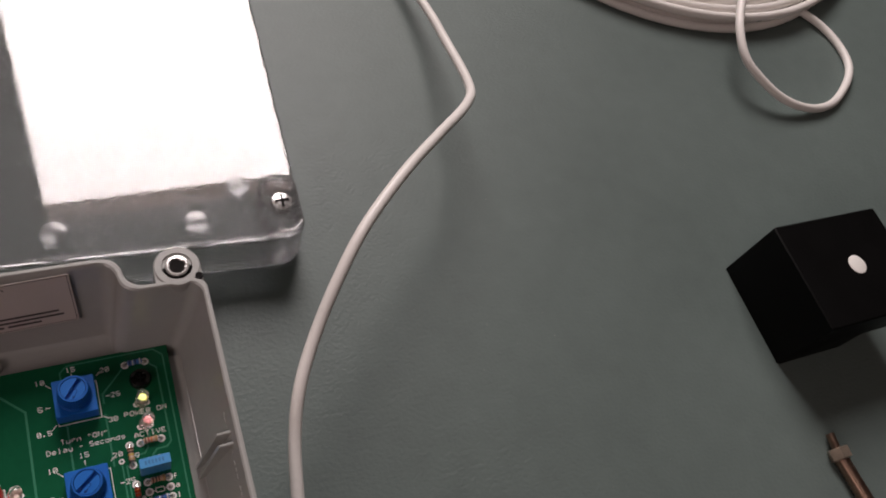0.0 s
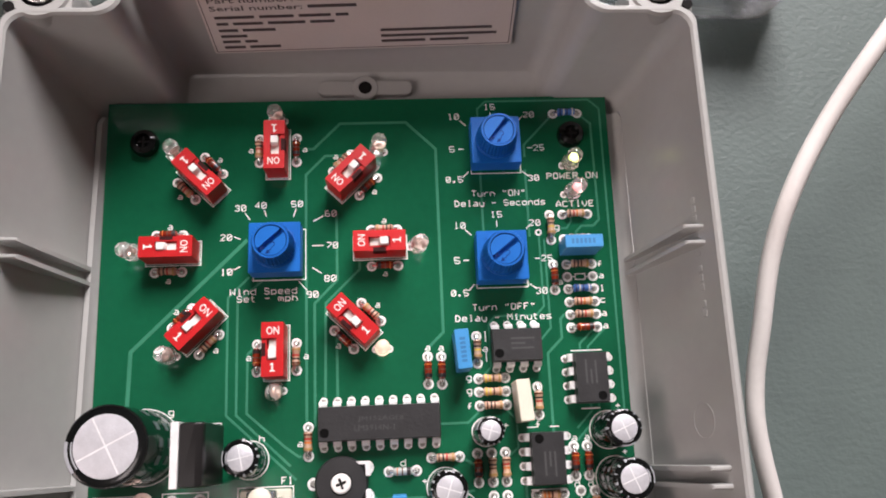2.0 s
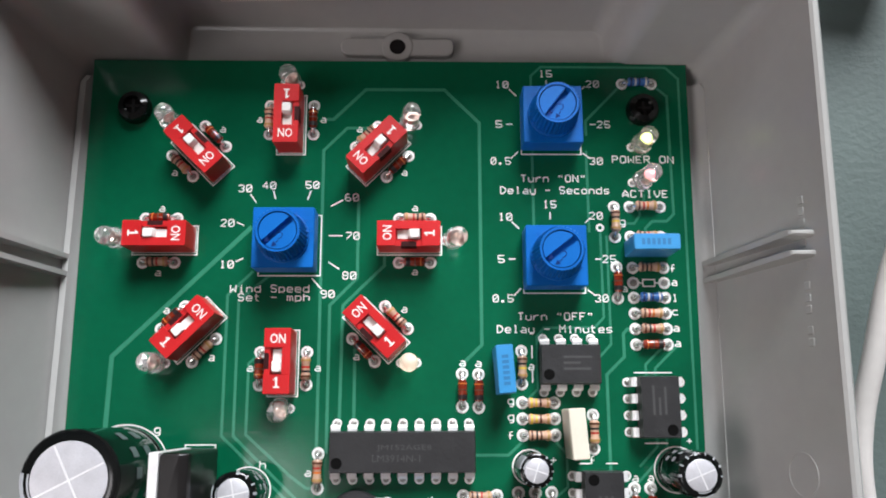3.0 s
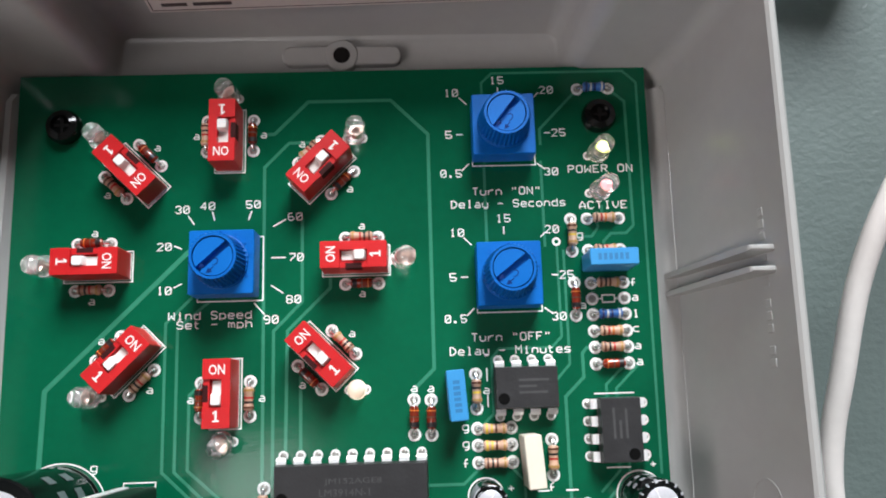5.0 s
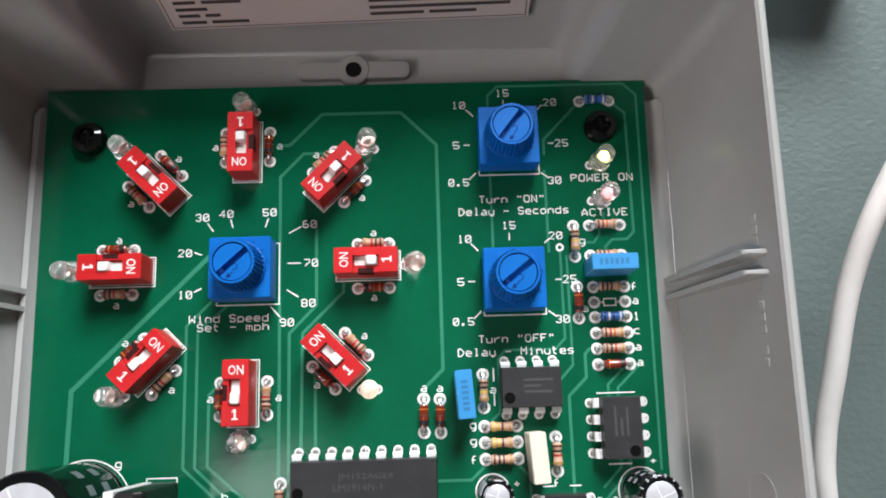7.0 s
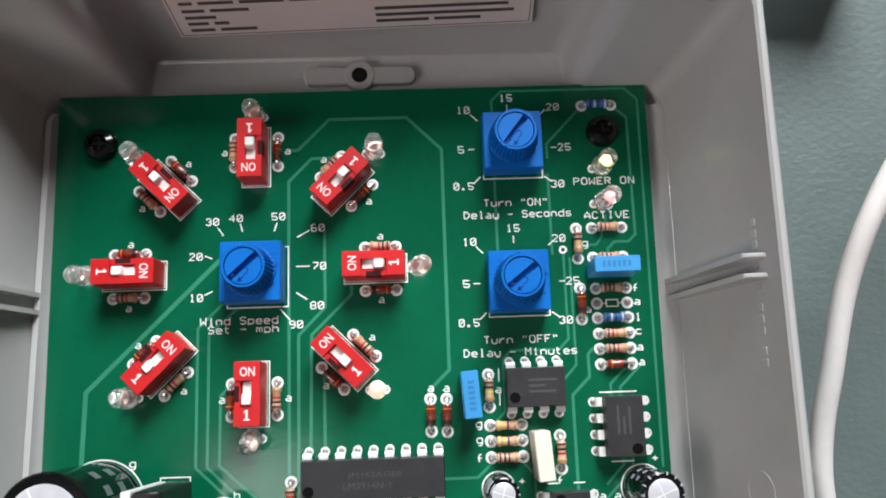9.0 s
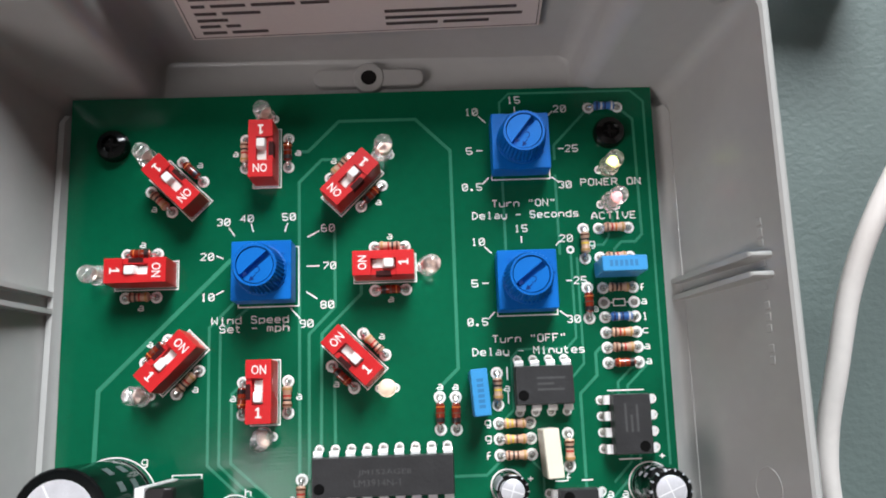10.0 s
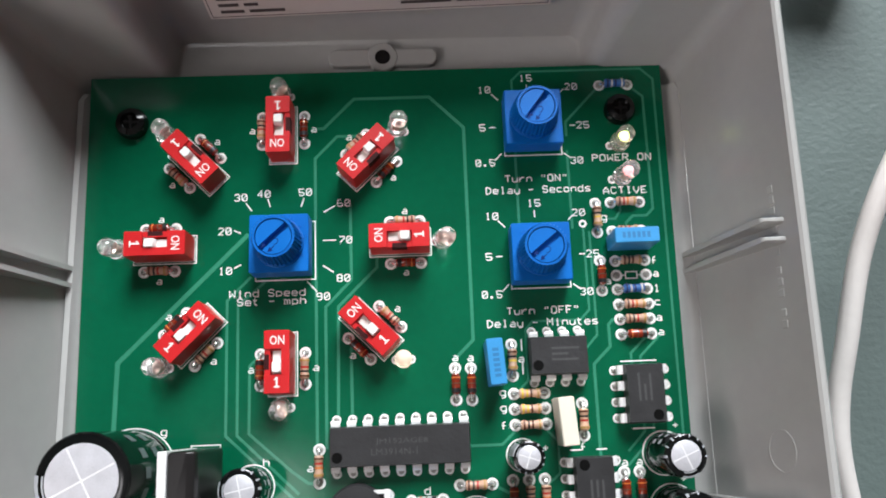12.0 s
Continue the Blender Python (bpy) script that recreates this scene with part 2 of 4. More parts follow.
def rrect(w, h, r, z, cx=0, cy=0, n=3):
    r = min(r, w / 2 - 1e-3, h / 2 - 1e-3)
    out = []
    for sx, sy, a0 in ((1, 1, 0), (-1, 1, 90), (-1, -1, 180), (1, -1, 270)):
        for k in range(n + 1):
            a = radians(a0 + 90 * k / n)
            out.append((cx + sx * (w / 2 - r) + r * math.cos(a), cy + sy * (h / 2 - r) + r * math.sin(a), z))
    return out


def ring(r, z, n=20, cx=0, cy=0):
    return [(cx + r * math.cos(k * math.tau / n), cy + r * math.sin(k * math.tau / n), z) for k in range(n)]


def smooth_path(pts, steps=6):
    """A Catmull-Rom line through the points."""
    P = [Vector(p) for p in pts]
    P = [2 * P[0] - P[1]] + P + [2 * P[-1] - P[-2]]
    out = []
    for i in range(1, len(P) - 2):
        for k in range(steps):
            t = k / steps
            a, b, c, d = P[i - 1:i + 3]
            out.append(0.5 * (2 * b + (c - a) * t + (2 * a - 5 * b + 4 * c - d) * t * t + (3 * b - a - 3 * c + d) * t ** 3))
    return out + [P[-2]]


CACHE = {}


def to_mesh(name, m, mat, key=None, sharp=35):
    if key and key in CACHE:
        return CACHE[key]
    me = bpy.data.meshes.new(name)
    me.from_pydata([(x / 1000, y / 1000, z / 1000) for x, y, z in m.v], [], m.f)
    bm = bmesh.new()
    bm.from_mesh(me)
    bmesh.ops.recalc_face_normals(bm, faces=bm.faces)
    bm.to_mesh(me)
    bm.free()
    me.shade_smooth()
    me.set_sharp_from_angle(angle=radians(sharp))
    me.materials.append(mat)
    if key:
        CACHE[key] = me
    return me


def part(name, m, mat, parent, label="", at=None, key=None):
    """One mesh object under a thing or a part."""
    ob = new(name, to_mesh(name, m, mat, key))
    ob.parent = parent
    if at is not None:
        ob.matrix_basis = at
    return tagged(ob, label)


def spot(x, y, z=0.0, rot=0.0, tilt=(0, 0)):
    """A place on the board in millimetres."""
    return pose(x / 1000, y / 1000, DECK + z / 1000, tilt[0], tilt[1], rot)


def thing(name, m, label, category, group="", kind=""):
    ob = new(name)
    ob.empty_display_size = 0.005
    ob.matrix_world = m
    return tagged(ob, label, category, group, kind)


def mmpose(x, y, z, rx=0, ry=0, rz=0):
    return pose(x / 1000, y / 1000, z / 1000, rx, ry, rz)


def writing(body, m, cap, width, mat, parent, name="lettering", thin=0.02, bold=0.0):
    """Letters of a height and total width, lying in the plane of m, in the parent's frame."""
    key = ("txt", body, cap, width, mat.name, bold)
    if key not in CACHE:
        cu = bpy.data.curves.new(name, 'FONT')
        cu.body, cu.align_x, cu.align_y, cu.size, cu.resolution_u = body, 'CENTER', 'CENTER', 1.0, 2
        cu.extrude, cu.offset = 0.004, bold
        tmp = new("tmp", cu)
        bpy.context.view_layer.update()
        me = bpy.data.meshes.new_from_object(tmp.evaluated_get(bpy.context.evaluated_depsgraph_get()))
        bpy.data.objects.remove(tmp)
        co = np.zeros(len(me.vertices) * 3)
        me.vertices.foreach_get("co", co)
        co = co.reshape(-1, 3)
        lo, hi = co.min(0), co.max(0)
        co[:, 0] = (co[:, 0] - (lo[0] + hi[0]) / 2) * (width / (hi[0] - lo[0])) / 1000
        co[:, 1] = (co[:, 1] - (lo[1] + hi[1]) / 2) * (cap / (hi[1] - lo[1])) / 1000
        co[:, 2] = (co[:, 2] - lo[2]) / (hi[2] - lo[2]) * thin / 1000
        me.vertices.foreach_set("co", co.ravel())
        me.materials.clear()
        me.materials.append(mat)
        CACHE[key] = me
    ob = new(name, CACHE[key])
    ob.parent = parent
    ob.matrix_basis = m
    return ob


# ---- the room ----
def slab_object(name, boxes, mat, label, category):
    """A piece of the setting from boxes given in metres."""
    m = Mesh()
    for b in boxes:
        m.box(*[v * 1000 for v in b])
    ob = new(name, to_mesh(name, m, mat))
    return tagged(ob, label, category, kind="structure")


X0, X1, Y0, CEIL = WALL_X, 2.2, -2.2, 3.0
slab_object("floor", [(X0, Y0, -0.1, X1, WALL_Y, 0.0)], FLOORP, "brown carpeted floor under the work table", "floor")
slab_object("ceiling", [(X0, Y0, CEIL, X1, WALL_Y, CEIL + 0.1)], CEILP, "plain dark painted ceiling", "ceiling")
slab_object("wall_west", [(X0 - 0.1, Y0, 0, X0, FILL_W[0], CEIL), (X0 - 0.1, FILL_W[1], 0, X0, WALL_Y, CEIL),
                          (X0 - 0.1, FILL_W[0], 0, X0, FILL_W[1], FILL_W[2]), (X0 - 0.1, FILL_W[0], FILL_W[3], X0, FILL_W[1], CEIL)],
            WALLP, "warm painted wall with a square opening added for fill light", "wall")
slab_object("wall_east", [(X1, Y0, 0, X1 + 0.1, WALL_Y, CEIL)], WALLP, "plain warm painted wall of the room", "wall")
slab_object("wall_south", [(X0 - 0.1, Y0 - 0.1, 0, X1 + 0.1, Y0, CEIL)], WALLP, "plain warm painted wall behind the camera", "wall")
slab_object("wall_north", [(X0 - 0.1, WALL_Y, 0, WIN[0], WALL_Y + 0.1, CEIL), (WIN[1], WALL_Y, 0, X1 + 0.1, WALL_Y + 0.1, CEIL),
                           (WIN[0], WALL_Y, 0, WIN[1], WALL_Y + 0.1, WIN[2]), (WIN[0], WALL_Y, WIN[3], WIN[1], WALL_Y + 0.1, CEIL)],
            WALLP, "painted wall with a large window opening", "wall")
win = thing("window_1", pose(0, WALL_Y + 0.07, 0), "large bright window in the painted wall", "window", kind="structure")
pane = part("pane", Mesh().box(WIN[0] * 1000, 0, WIN[2] * 1000, WIN[1] * 1000, 6, WIN[3] * 1000), GLASS, win)
pane.visible_shadow = False
# pane of the added side opening, there only for the fill light
win = thing("added_fill_window", pose(WALL_X - 0.08, 0, 0), "square unseen window added for fill light", "window", kind="structure")
pane = part("pane", Mesh().box(0, FILL_W[0] * 1000, FILL_W[2] * 1000, 6, FILL_W[1] * 1000, FILL_W[3] * 1000), GLASS, win)
pane.visible_shadow = False

# ceiling lamp round the ceiling light
lamp = thing("ceiling_lamp", pose(LAMP[0], LAMP[1], 2.981), "white box-shaped lamp under the ceiling", "lamp")
LW_, LL_ = LAMP[2] * 1000, LAMP[3] * 1000
part("frame", Mesh().skin([rrect(LW_ + e, LL_ + e, 8, z) for e, z in ((40, 19), (50, 12), (50, -14), (8, -14), (8, 19))], False, False), LAMPW, lamp)


# work table with a dark green-grey top
table = thing("work_table", pose(0, 0, 0), "work table with a dark green-grey textured top", "table")
part("tabletop", Mesh().slab(1700, 1300, 722, 750, 12, 2, 100, 170), MAT, table)
for sx in (-680, 880):
    for sy in (-410, 750):
        part("leg", Mesh().slab(50, 50, 0, 722, 6, 1), STEEL, table, at=mmpose(sx, sy, 0), key="tleg")


# ---- enclosure base ----
def rounded(poly, z, n=6):
    """A closed loop through corners (x, y, radius), the corners rounded."""
    out = []
    k = len(poly)
    for i, (x, y, r) in enumerate(poly):
        p, a, b = Vector((x, y)), Vector(poly[i - 1][:2]), Vector(poly[(i + 1) % k][:2])
        u, w = (a - p).normalized(), (b - p).normalized()
        s, e = p + u * r, p + w * r
        for q in range(n + 1):
            t = q / n
            c = (1 - t) ** 2 * s + 2 * t * (1 - t) * (p + (s + e - 2 * p) * 0.15) + t * t * e
            out.append((c.x, c.y, z))
    return out


MX, MY = 15.8, -42.0  # the box mirrors about x = 7.9 and y = -21


def plan(xr, yp, xs, yb, z, rc=3.0, rs=4.2):
    """The box's outline: side wall, corner pocket, curve, end wall, and the same mirrored."""
    q = [(xr, yp, rc), (xs, yp, rs), (xs, yb, rs)]
    top = q + [(MX - x, y, r) for x, y, r in reversed(q)]
    return rounded(top + [(x, MY - y, r) for x, y, r in reversed(top)], z)


base = thing("project_box", spot(8, 20, -14) @ pose(0, 0, 0, 0, 0, -0.5) @ pose(-0.008, -0.020, 0), "open light grey plastic enclosure base on the table", "enclosure")
base_shell = Mesh()
L = [plan(64.5, 63.6, 48.0, 72.6, 0.6), plan(66.0, 64.6, 48.4, 73.4, 3), plan(68.0, 66.0, 49.0, 74.9, 38.6), plan(67.9, 65.9, 48.9, 74.8, 39.6),
     plan(67.5, 65.5, 48.5, 74.4, 40.0), plan(66.9, 64.9, 47.9, 73.8, 40.0), plan(66.5, 64.5, 47.5, 73.4, 39.6), plan(66.3, 64.3, 47.3, 73.1, 38.4),
     plan(59.5, 59.6, 44.4, 68.4, 10.6, 2.4, 2.2), plan(59.2, 59.3, 44.1, 68.1, 10.0, 2.2, 1.8), plan(58.6, 58.8, 43.8, 67.5, 9.7, 2.0, 1.6)]
base_shell.skin([[(x, y, z) for x, y, z in lp] for lp in L])
part("shell", base_shell, BOXM, base)
for sx in (1, -1):
    for sy in (1, -1):
        px, py = (61.7 if sx > 0 else MX - 61.7), (69.6 if sy > 0 else MY - 69.6)
        boss = part("corner_boss", Mesh().lathe([(5.6, 0), (5.7, 39.4), (5.3, 39.95), (3.7, 39.95), (3.6, 39.5), (2.05, 39.5), (2.0, 22)], 28, cap1=True), BOXM, base, "screw boss in the corner",
                    at=mmpose(px, py, 0), key="boss")
        part("insert", Mesh().lathe([(2.9, 39.5), (2.9, 40.0), (2.7, 40.12), (2.2, 40.12), (1.95, 39.9), (1.9, 39.6)], 24, cap0=False), STEEL, boss, "bright threaded metal insert", key="insert")
        # solid dark plug in place of the shaded depth of the bore
        part("bore", Mesh().lathe([(1.85, 30), (1.85, 39.7)], 16), HOLE_SHADE, boss, key="bore")
        web = Mesh().box(-5.6, -4.6, 1, 5.6, 0, 39.5) if sy > 0 else Mesh().box(-5.6, 0, 1, 5.6, 4.6, 39.5)
        part("web", web, BOXM, boss)
        # flat-topped dark disc painted as the shade of a small hole
        part("drain_hole", Mesh().lathe([(0.95, 39.0), (0.95, 40.12)], 12), HOLE_SHADE, boss, at=mmpose(sx * 4.7, -sy * 3.6, 0), key="drain")

for y0 in (26.0, 23.2, -13.6, -16.4, -58, -60.7):
    for side in (1, -1):
        m = Mesh().skin([[(60.2, -0.55, 10.5), (60.2, 0.55, 10.5), (58.5, 0.4, 10.5), (58.5, -0.4, 10.5)],
                         [(66.2, -0.55, 36.2), (66.2, 0.55, 36.2), (62.5, 0.4, 36.2), (62.5, -0.4, 36.2)],
                         [(66.2, -0.45, 36.6), (66.2, 0.45, 36.6), (62.7, 0.3, 36.6), (62.7, -0.3, 36.6)],
                         [(66.2, -0.2, 36.8), (66.2, 0.2, 36.8), (63.0, 0.15, 36.8), (63.0, -0.15, 36.8)]])
        if side < 0:
            m.moved(Matrix.Translation((MX, 0, 0)) @ Matrix.Diagonal((-1, 1, 1, 1)))
        part("guide_rib", m, BOXM, base, at=mmpose(0, y0, 0), key=("rib", side))

# flat ledge along the foot of each side wall, level with the board
for side in (1, -1):
    m = Mesh().skin([[(x, yy, z) for x, z in ((55.4, 9.5), (55.4, 12.3), (58.2, 12.35), (59.2, 12.7), (59.85, 13.3), (60.25, 14.3), (61.2, 14.3), (61.0, 9.5))] for yy in (-99.5, 55.6)]
                    + [[(x, yy, z) for x, z in ((55.4, 9.5), (55.4, 12.3), (57.9, 12.35), (58.6, 12.6), (59.2, 13.0), (59.7, 13.7), (60.6, 13.7), (60.4, 9.5))] for yy in (57.0,)])
    if side < 0:
        m.moved(Matrix.Translation((MX + 1.2, 0, 0)) @ Matrix.Diagonal((-1, 1, 1, 1)))
    part("ledge", m, BOXM, base)

for sy in (1, -1):
    lug = part("mounting_lug", Mesh().skin([rrect(19.6, 3.2, 1.5, z, n=4) for z in (9, 11.0)] + [rrect(19.2, 2.8, 1.3, 11.2, n=4)]), BOXM, base, at=mmpose(8.3, 64.1 if sy > 0 else MY - 64.1, 0), key="lug")
    part("collar", Mesh().lathe([(2.75, 9), (2.75, 11.15), (2.55, 11.35), (1.45, 11.35), (1.45, 10.0)], 24, cap0=False), BOXM, lug, key="lugcol")
    part("bore", Mesh().lathe([(1.4, 10.9), (1.4, 11.21)], 16), HOLE_SHADE, lug, key="lugbore")
for x in (49.8, -34.4):
    for y in (51.4, -91.0):
        part("standoff", Mesh().lathe([(3.2, 9.5), (2.8, 12.35)], 16), BOXM, base, at=mmpose(x, y, 0), key="standoff")

# raised mould marks on the inside of a side wall, too worn to read
for k in range(11):
    part("mould_mark", Mesh().slab(0.44, 1.2, -0.6, 0.6, 0.1, 0.1, n=1), BOXM, base, at=mmpose(65.51, 31.0 - 2.0 * k + 0.4 * (k % 3), 34.6, 0, 13.7, 0), key="mark")
part("ejector_mark", Mesh().lathe([(3.0, -0.1), (3.0, 0.06), (2.8, 0.06), (2.8, -0.1)], 28, cap0=False, cap1=False), BOXM, base, at=mmpose(64.46, -6.0, 31.0, 0, -76.3, 0))

# paper label on the inside of the end wall
tiltb = math.degrees(math.atan2(4.5, 27.0))
label_at = spot(8.6, 70.25, 14.0) @ pose(0, 0, 0, 90 - tiltb, 0, 0) @ pose(0, 0.0008, 0, 0, 0, 1.7)
sticker = thing("paper_label", label_at, "printed paper label on the inside of the grey end wall", "label")
LW, LH = 58.4, 19.4
part("sheet", Mesh().slab(LW, LH, 0.0, 0.12, 0.3, 0.03), PAPER, sticker)
part("border", Mesh().ribbon([(-LW / 2 + .5, -LH / 2 + .5), (LW / 2 - .5, -LH / 2 + .5), (LW / 2 - .5, LH / 2 - .5), (-LW / 2 + .5, LH / 2 - .5)], 0.16, 0.12, 0.14, True), PRINT, sticker)
writing("Wind Speed and Direction Switch", mmpose(-6.2, 7.6, 0.12), 1.5, 42, PRINT, sticker, bold=0.012)
writing("Part number:", mmpose(-19.6, 5.4, 0.12), 1.35, 15.5, PRINT, sticker, bold=0.012)
writing("Serial number:", mmpose(-18.9, 3.3, 0.12), 1.35, 17, PRINT, sticker, bold=0.012)


def bars(words, x, y, h, parent, mat, z=0.12, gap=0.9):
    """Words that stay unread: a bar for each."""
    for w in words:
        part("word_bar", Mesh().box(0, -h / 2, z, w, h / 2, z + 0.02), mat, parent, at=mmpose(x, y, 0), key=("bar", w, h))
        x += w + gap


bars((15.0,), -11.0, 5.4, 0.85, sticker, PRINT)
bars((9.0,), -9.4, 3.3, 0.85, sticker, PRINT)
for yy, ws in ((0.8, (7.4, 6.4, 6.0, 2.4)), (-1.0, (2.2, 5.6, 7.0, 4.6)), (-2.9, (3.6, 6.2)), (-4.6, (5.0,)), (-6.2, (3.4, 2.4)), (-7.9, (4.0, 6.0))):
    bars(ws, -27.0, yy, 0.78, sticker, PRINT)
for yy, ws in ((-4.1, (21.5,)), (-5.8, (22.5,)), (-7.4, (8.6, 7.6))):
    bars(ws, 3.6, yy, 0.78, sticker, PRINT)

# ---- clear lid lying on the table behind the base ----
lid = thing("clear_plastic_cover", spot(12.8, 149.4, -14) @ pose(0, 0, 0, 0, 0, -3.0), "clear transparent plastic enclosure cover lying on the table", "enclosure cover")
LX, LY = 94.0, 60.0
top_plate = part("top", Mesh().slab(2 * LX - 1, 2 * LY - 1, 15.6, 18.0, 5.5, 0.7, n=6), LIDT, lid)
part("skirt", Mesh().skin([rrect(2 * LX - a, 2 * LY - a, 6 - a / 4, z, n=6) for a, z in ((0, 0.05), (0, 15.4), (4.4, 15.4), (4.4, 0.05))], closed=True), LIDP, lid)
part("lip", Mesh().skin([rrect(2 * LX + a, 2 * LY + a, 6, z, n=6) for a, z in ((-0.2, 3.6), (0.9, 3.8), (0.9, 5.2), (-0.2, 5.4))], False, False), LIDP, lid)
for sx in (1, -1):
    for sy in (1, -1):
        post = part("corner_post", Mesh().skin([rrect(11.5, 21, 4.5, 0.1, n=5), rrect(12, 21.5, 4.8, 17.4, n=5), rrect(11.4, 20.9, 4.5, 18.5, n=5), rrect(10.4, 19.9, 4.2, 18.9, n=5), rrect(9.2, 18.4, 3.8, 18.8, n=5), rrect(8.8, 17.8, 3.6, 17.2, n=5), rrect(8.2, 16.8, 3.4, 16.9, n=5),
                                               rrect(7.4, 15.5, 3.2, 13.6, n=5)]), LIDP, lid, "moulded clear corner post", at=mmpose(sx * (LX - 6.2), sy * (LY - 11.0), 0), key="lidpost")
        screw = part("screw", Mesh().lathe([(1.6, 8.0), (1.6, 14.0), (3.7, 14.6), (3.8, 16.8), (3.0, 18.2), (1.4, 18.7)], 18), STEEL, post, "bright cross-head screw", at=mmpose(0.4, 1.0, 0), key="lidscrew")
        part("cross", Mesh().box(-2.1, -0.4, 18.0, 2.1, 0.4, 18.85).box(-0.4, -2.1, 18.0, 0.4, 2.1, 18.84), HOLE_SHADE, screw, key="lidcross")
    part("hinge_rail", Mesh().slab(13, 2.2, 16.0, 19.2, 0.6, 0.3), LIDP, lid, at=mmpose(sx * 30 - 55, -LY + 1.6, 0), key="hinge")
for x, y in ((25.0, -51.5), (62.5, -52.3), (76.0, -41.2), (-12.0, -50)):
    part("foot_disc", Mesh().lathe([(3.6, 18.0), (3.5, 18.3), (2.9, 18.45)], 24), FROST, lid, "round frosted disc", at=mmpose(x, y, 0), key="disc")
wire = Mesh().tube(smooth_path([(-20, 330, -12.4), (-22, 260, -12.3), (-12, 200, -12.3), (-24, 160, -12.3), (-20, 132, -12.3), (-13, 112, -12.3), (-14, 100, -12.3), (-19, 90, -12.3)]), 1.5, 10)
ob = new("black_wire", to_mesh("black_wire", wire, SLEEVE))
ob.matrix_world = spot(0, 0, 0)
tagged(ob, "thin black wire on the table seen through the clear lid", "wire")

# ---- white cable ----
line = [(150, 330, -11.3), (170, 235, -10.5), (177.0, 184.2, -4), (174.9, 154.9, 4), (171.3, 128.3, 12), (164.0, 116.3, 17), (147.6, 102.1, 23), (129.9, 87.2, 28),
        (112.6, 71.2, 29), (101.0, 57.8, 26), (91.7, 44.9, 21), (85.2, 33.3, 17.5), (81.7, 22.2, 13), (79.5, 9.3, 9.5), (78.3, 0.8, 7), (78.2, -7.8, 5.2), (80.5, -19.2, 2.5), (83.5, -28.4, -0.5),
        (92, -50, -8), (101, -72, -11), (112, -110, -12.3), (120, -190, -12.3)]
ob = new("white_cable", to_mesh("white_cable", Mesh().tube(smooth_path(line, 8), 1.68, 16), CABLE))
ob.matrix_world = spot(0, 0, 0)
tagged(ob, "round white cable arching over the table beside the enclosure", "cable")

coil_line = []
for k in range(7 * 72 + 1):
    lap = k / 72
    a = radians(95) + lap * math.tau
    up = min(max((lap - 3.2) / 0.6, 0.0), 1.0)
    r = 124 - 4.6 * min(lap, 7 - lap) + 1.1 * math.sin(3 * a + 0.7 * lap)
    zz = -11.9 + 4.9 * up * up * (3 - 2 * up) + (0.5 + 0.5 * math.sin(2 * a + 0.5 * lap)) * up
    coil_line.append((340 + r * math.cos(a), 289 + r * math.sin(a), zz))
ob = new("cable_coil", to_mesh("cable_coil", Mesh().tube(coil_line, 2.05, 12), CABLE))
ob.matrix_world = spot(0, 0, 0)
tagged(ob, "coil of white cable lying on the table", "cable")
loop = [(332.4, 176.7, 8), (325.1, 166.9, 6), (316.9, 153.4, 4), (314.8, 140.0, 0), (321.0, 129.8, -4), (331.9, 120.6, -8), (347.3, 116.5, -11), (362.7, 118.2, -12), (378.2, 127.1, -12.1), (388.5, 137.3, -12.1), (392.0, 148.9, -12.1), (390.1, 161.8, -12), (383.5, 170.2, -11), (375.3, 175.7, -10), (364.4, 183.2, -9.8)]
ob = new("cable_loop", to_mesh("cable_loop", Mesh().tube(smooth_path(loop, 8), 1.9, 14), CABLE))
ob.matrix_world = spot(0, 0, 0)
tagged(ob, "loose loop of white cable hanging out of the coil", "cable")

# ---- black block and metal stud on the table ----
block = thing("black_block", spot(285, 32, -14), "matt black plastic block with a white dot on top", "sensor block")
bm_ = Mesh()
bm_.skin([rrect(50, 40, 0.8, z, n=2) for z in (12, 29.6)] + [rrect(49, 39, 0.5, 30, n=2)])
bm_.skin([rrect(32, 40, 0.8, 0, -9, 0, n=2), rrect(32, 40, 0.8, 12, -9, 0, n=2)])
part("body", bm_, BLOCKM, block)
part("dot", Mesh().lathe([(3.6, 29.9), (3.6, 30.25), (3.2, 30.4)], 24), WHITEP, block, "round white dot", at=mmpose(1.2, 0, 0))
stud = thing("metal_stud", spot(263.4, -16, -11.2, 0), "dark metal threaded stud with a hexagonal nut", "stud")
rod = Mesh().tube([(0, 0, 0), (-0.6, -6, 0)], 1.5, 12)
part("tip", rod, BRASS, stud)
part("nut", Mesh().lathe([(3.0, 0), (3.7, 0.4), (3.7, 3.8), (3.0, 4.2)], 6), NUTM, stud, "hexagonal brass nut", at=mmpose(-0.6, -5.0, 0.2, 90, 0, 0))
shaft = Mesh()
shaft.tube([(-0.9, -8.5, 0), (0.4, -24, 0), (2.0, -48, 0)], 2.4, 14)
for k in range(16):
    shaft.tube([(-0.8 + k * 0.095, -9.5 - k * 1.4, 0), (-0.75 + k * 0.095, -10.1 - k * 1.4, 0)], 2.6, 14)
part("shaft", shaft, BRASS, stud, "worn threaded shaft")

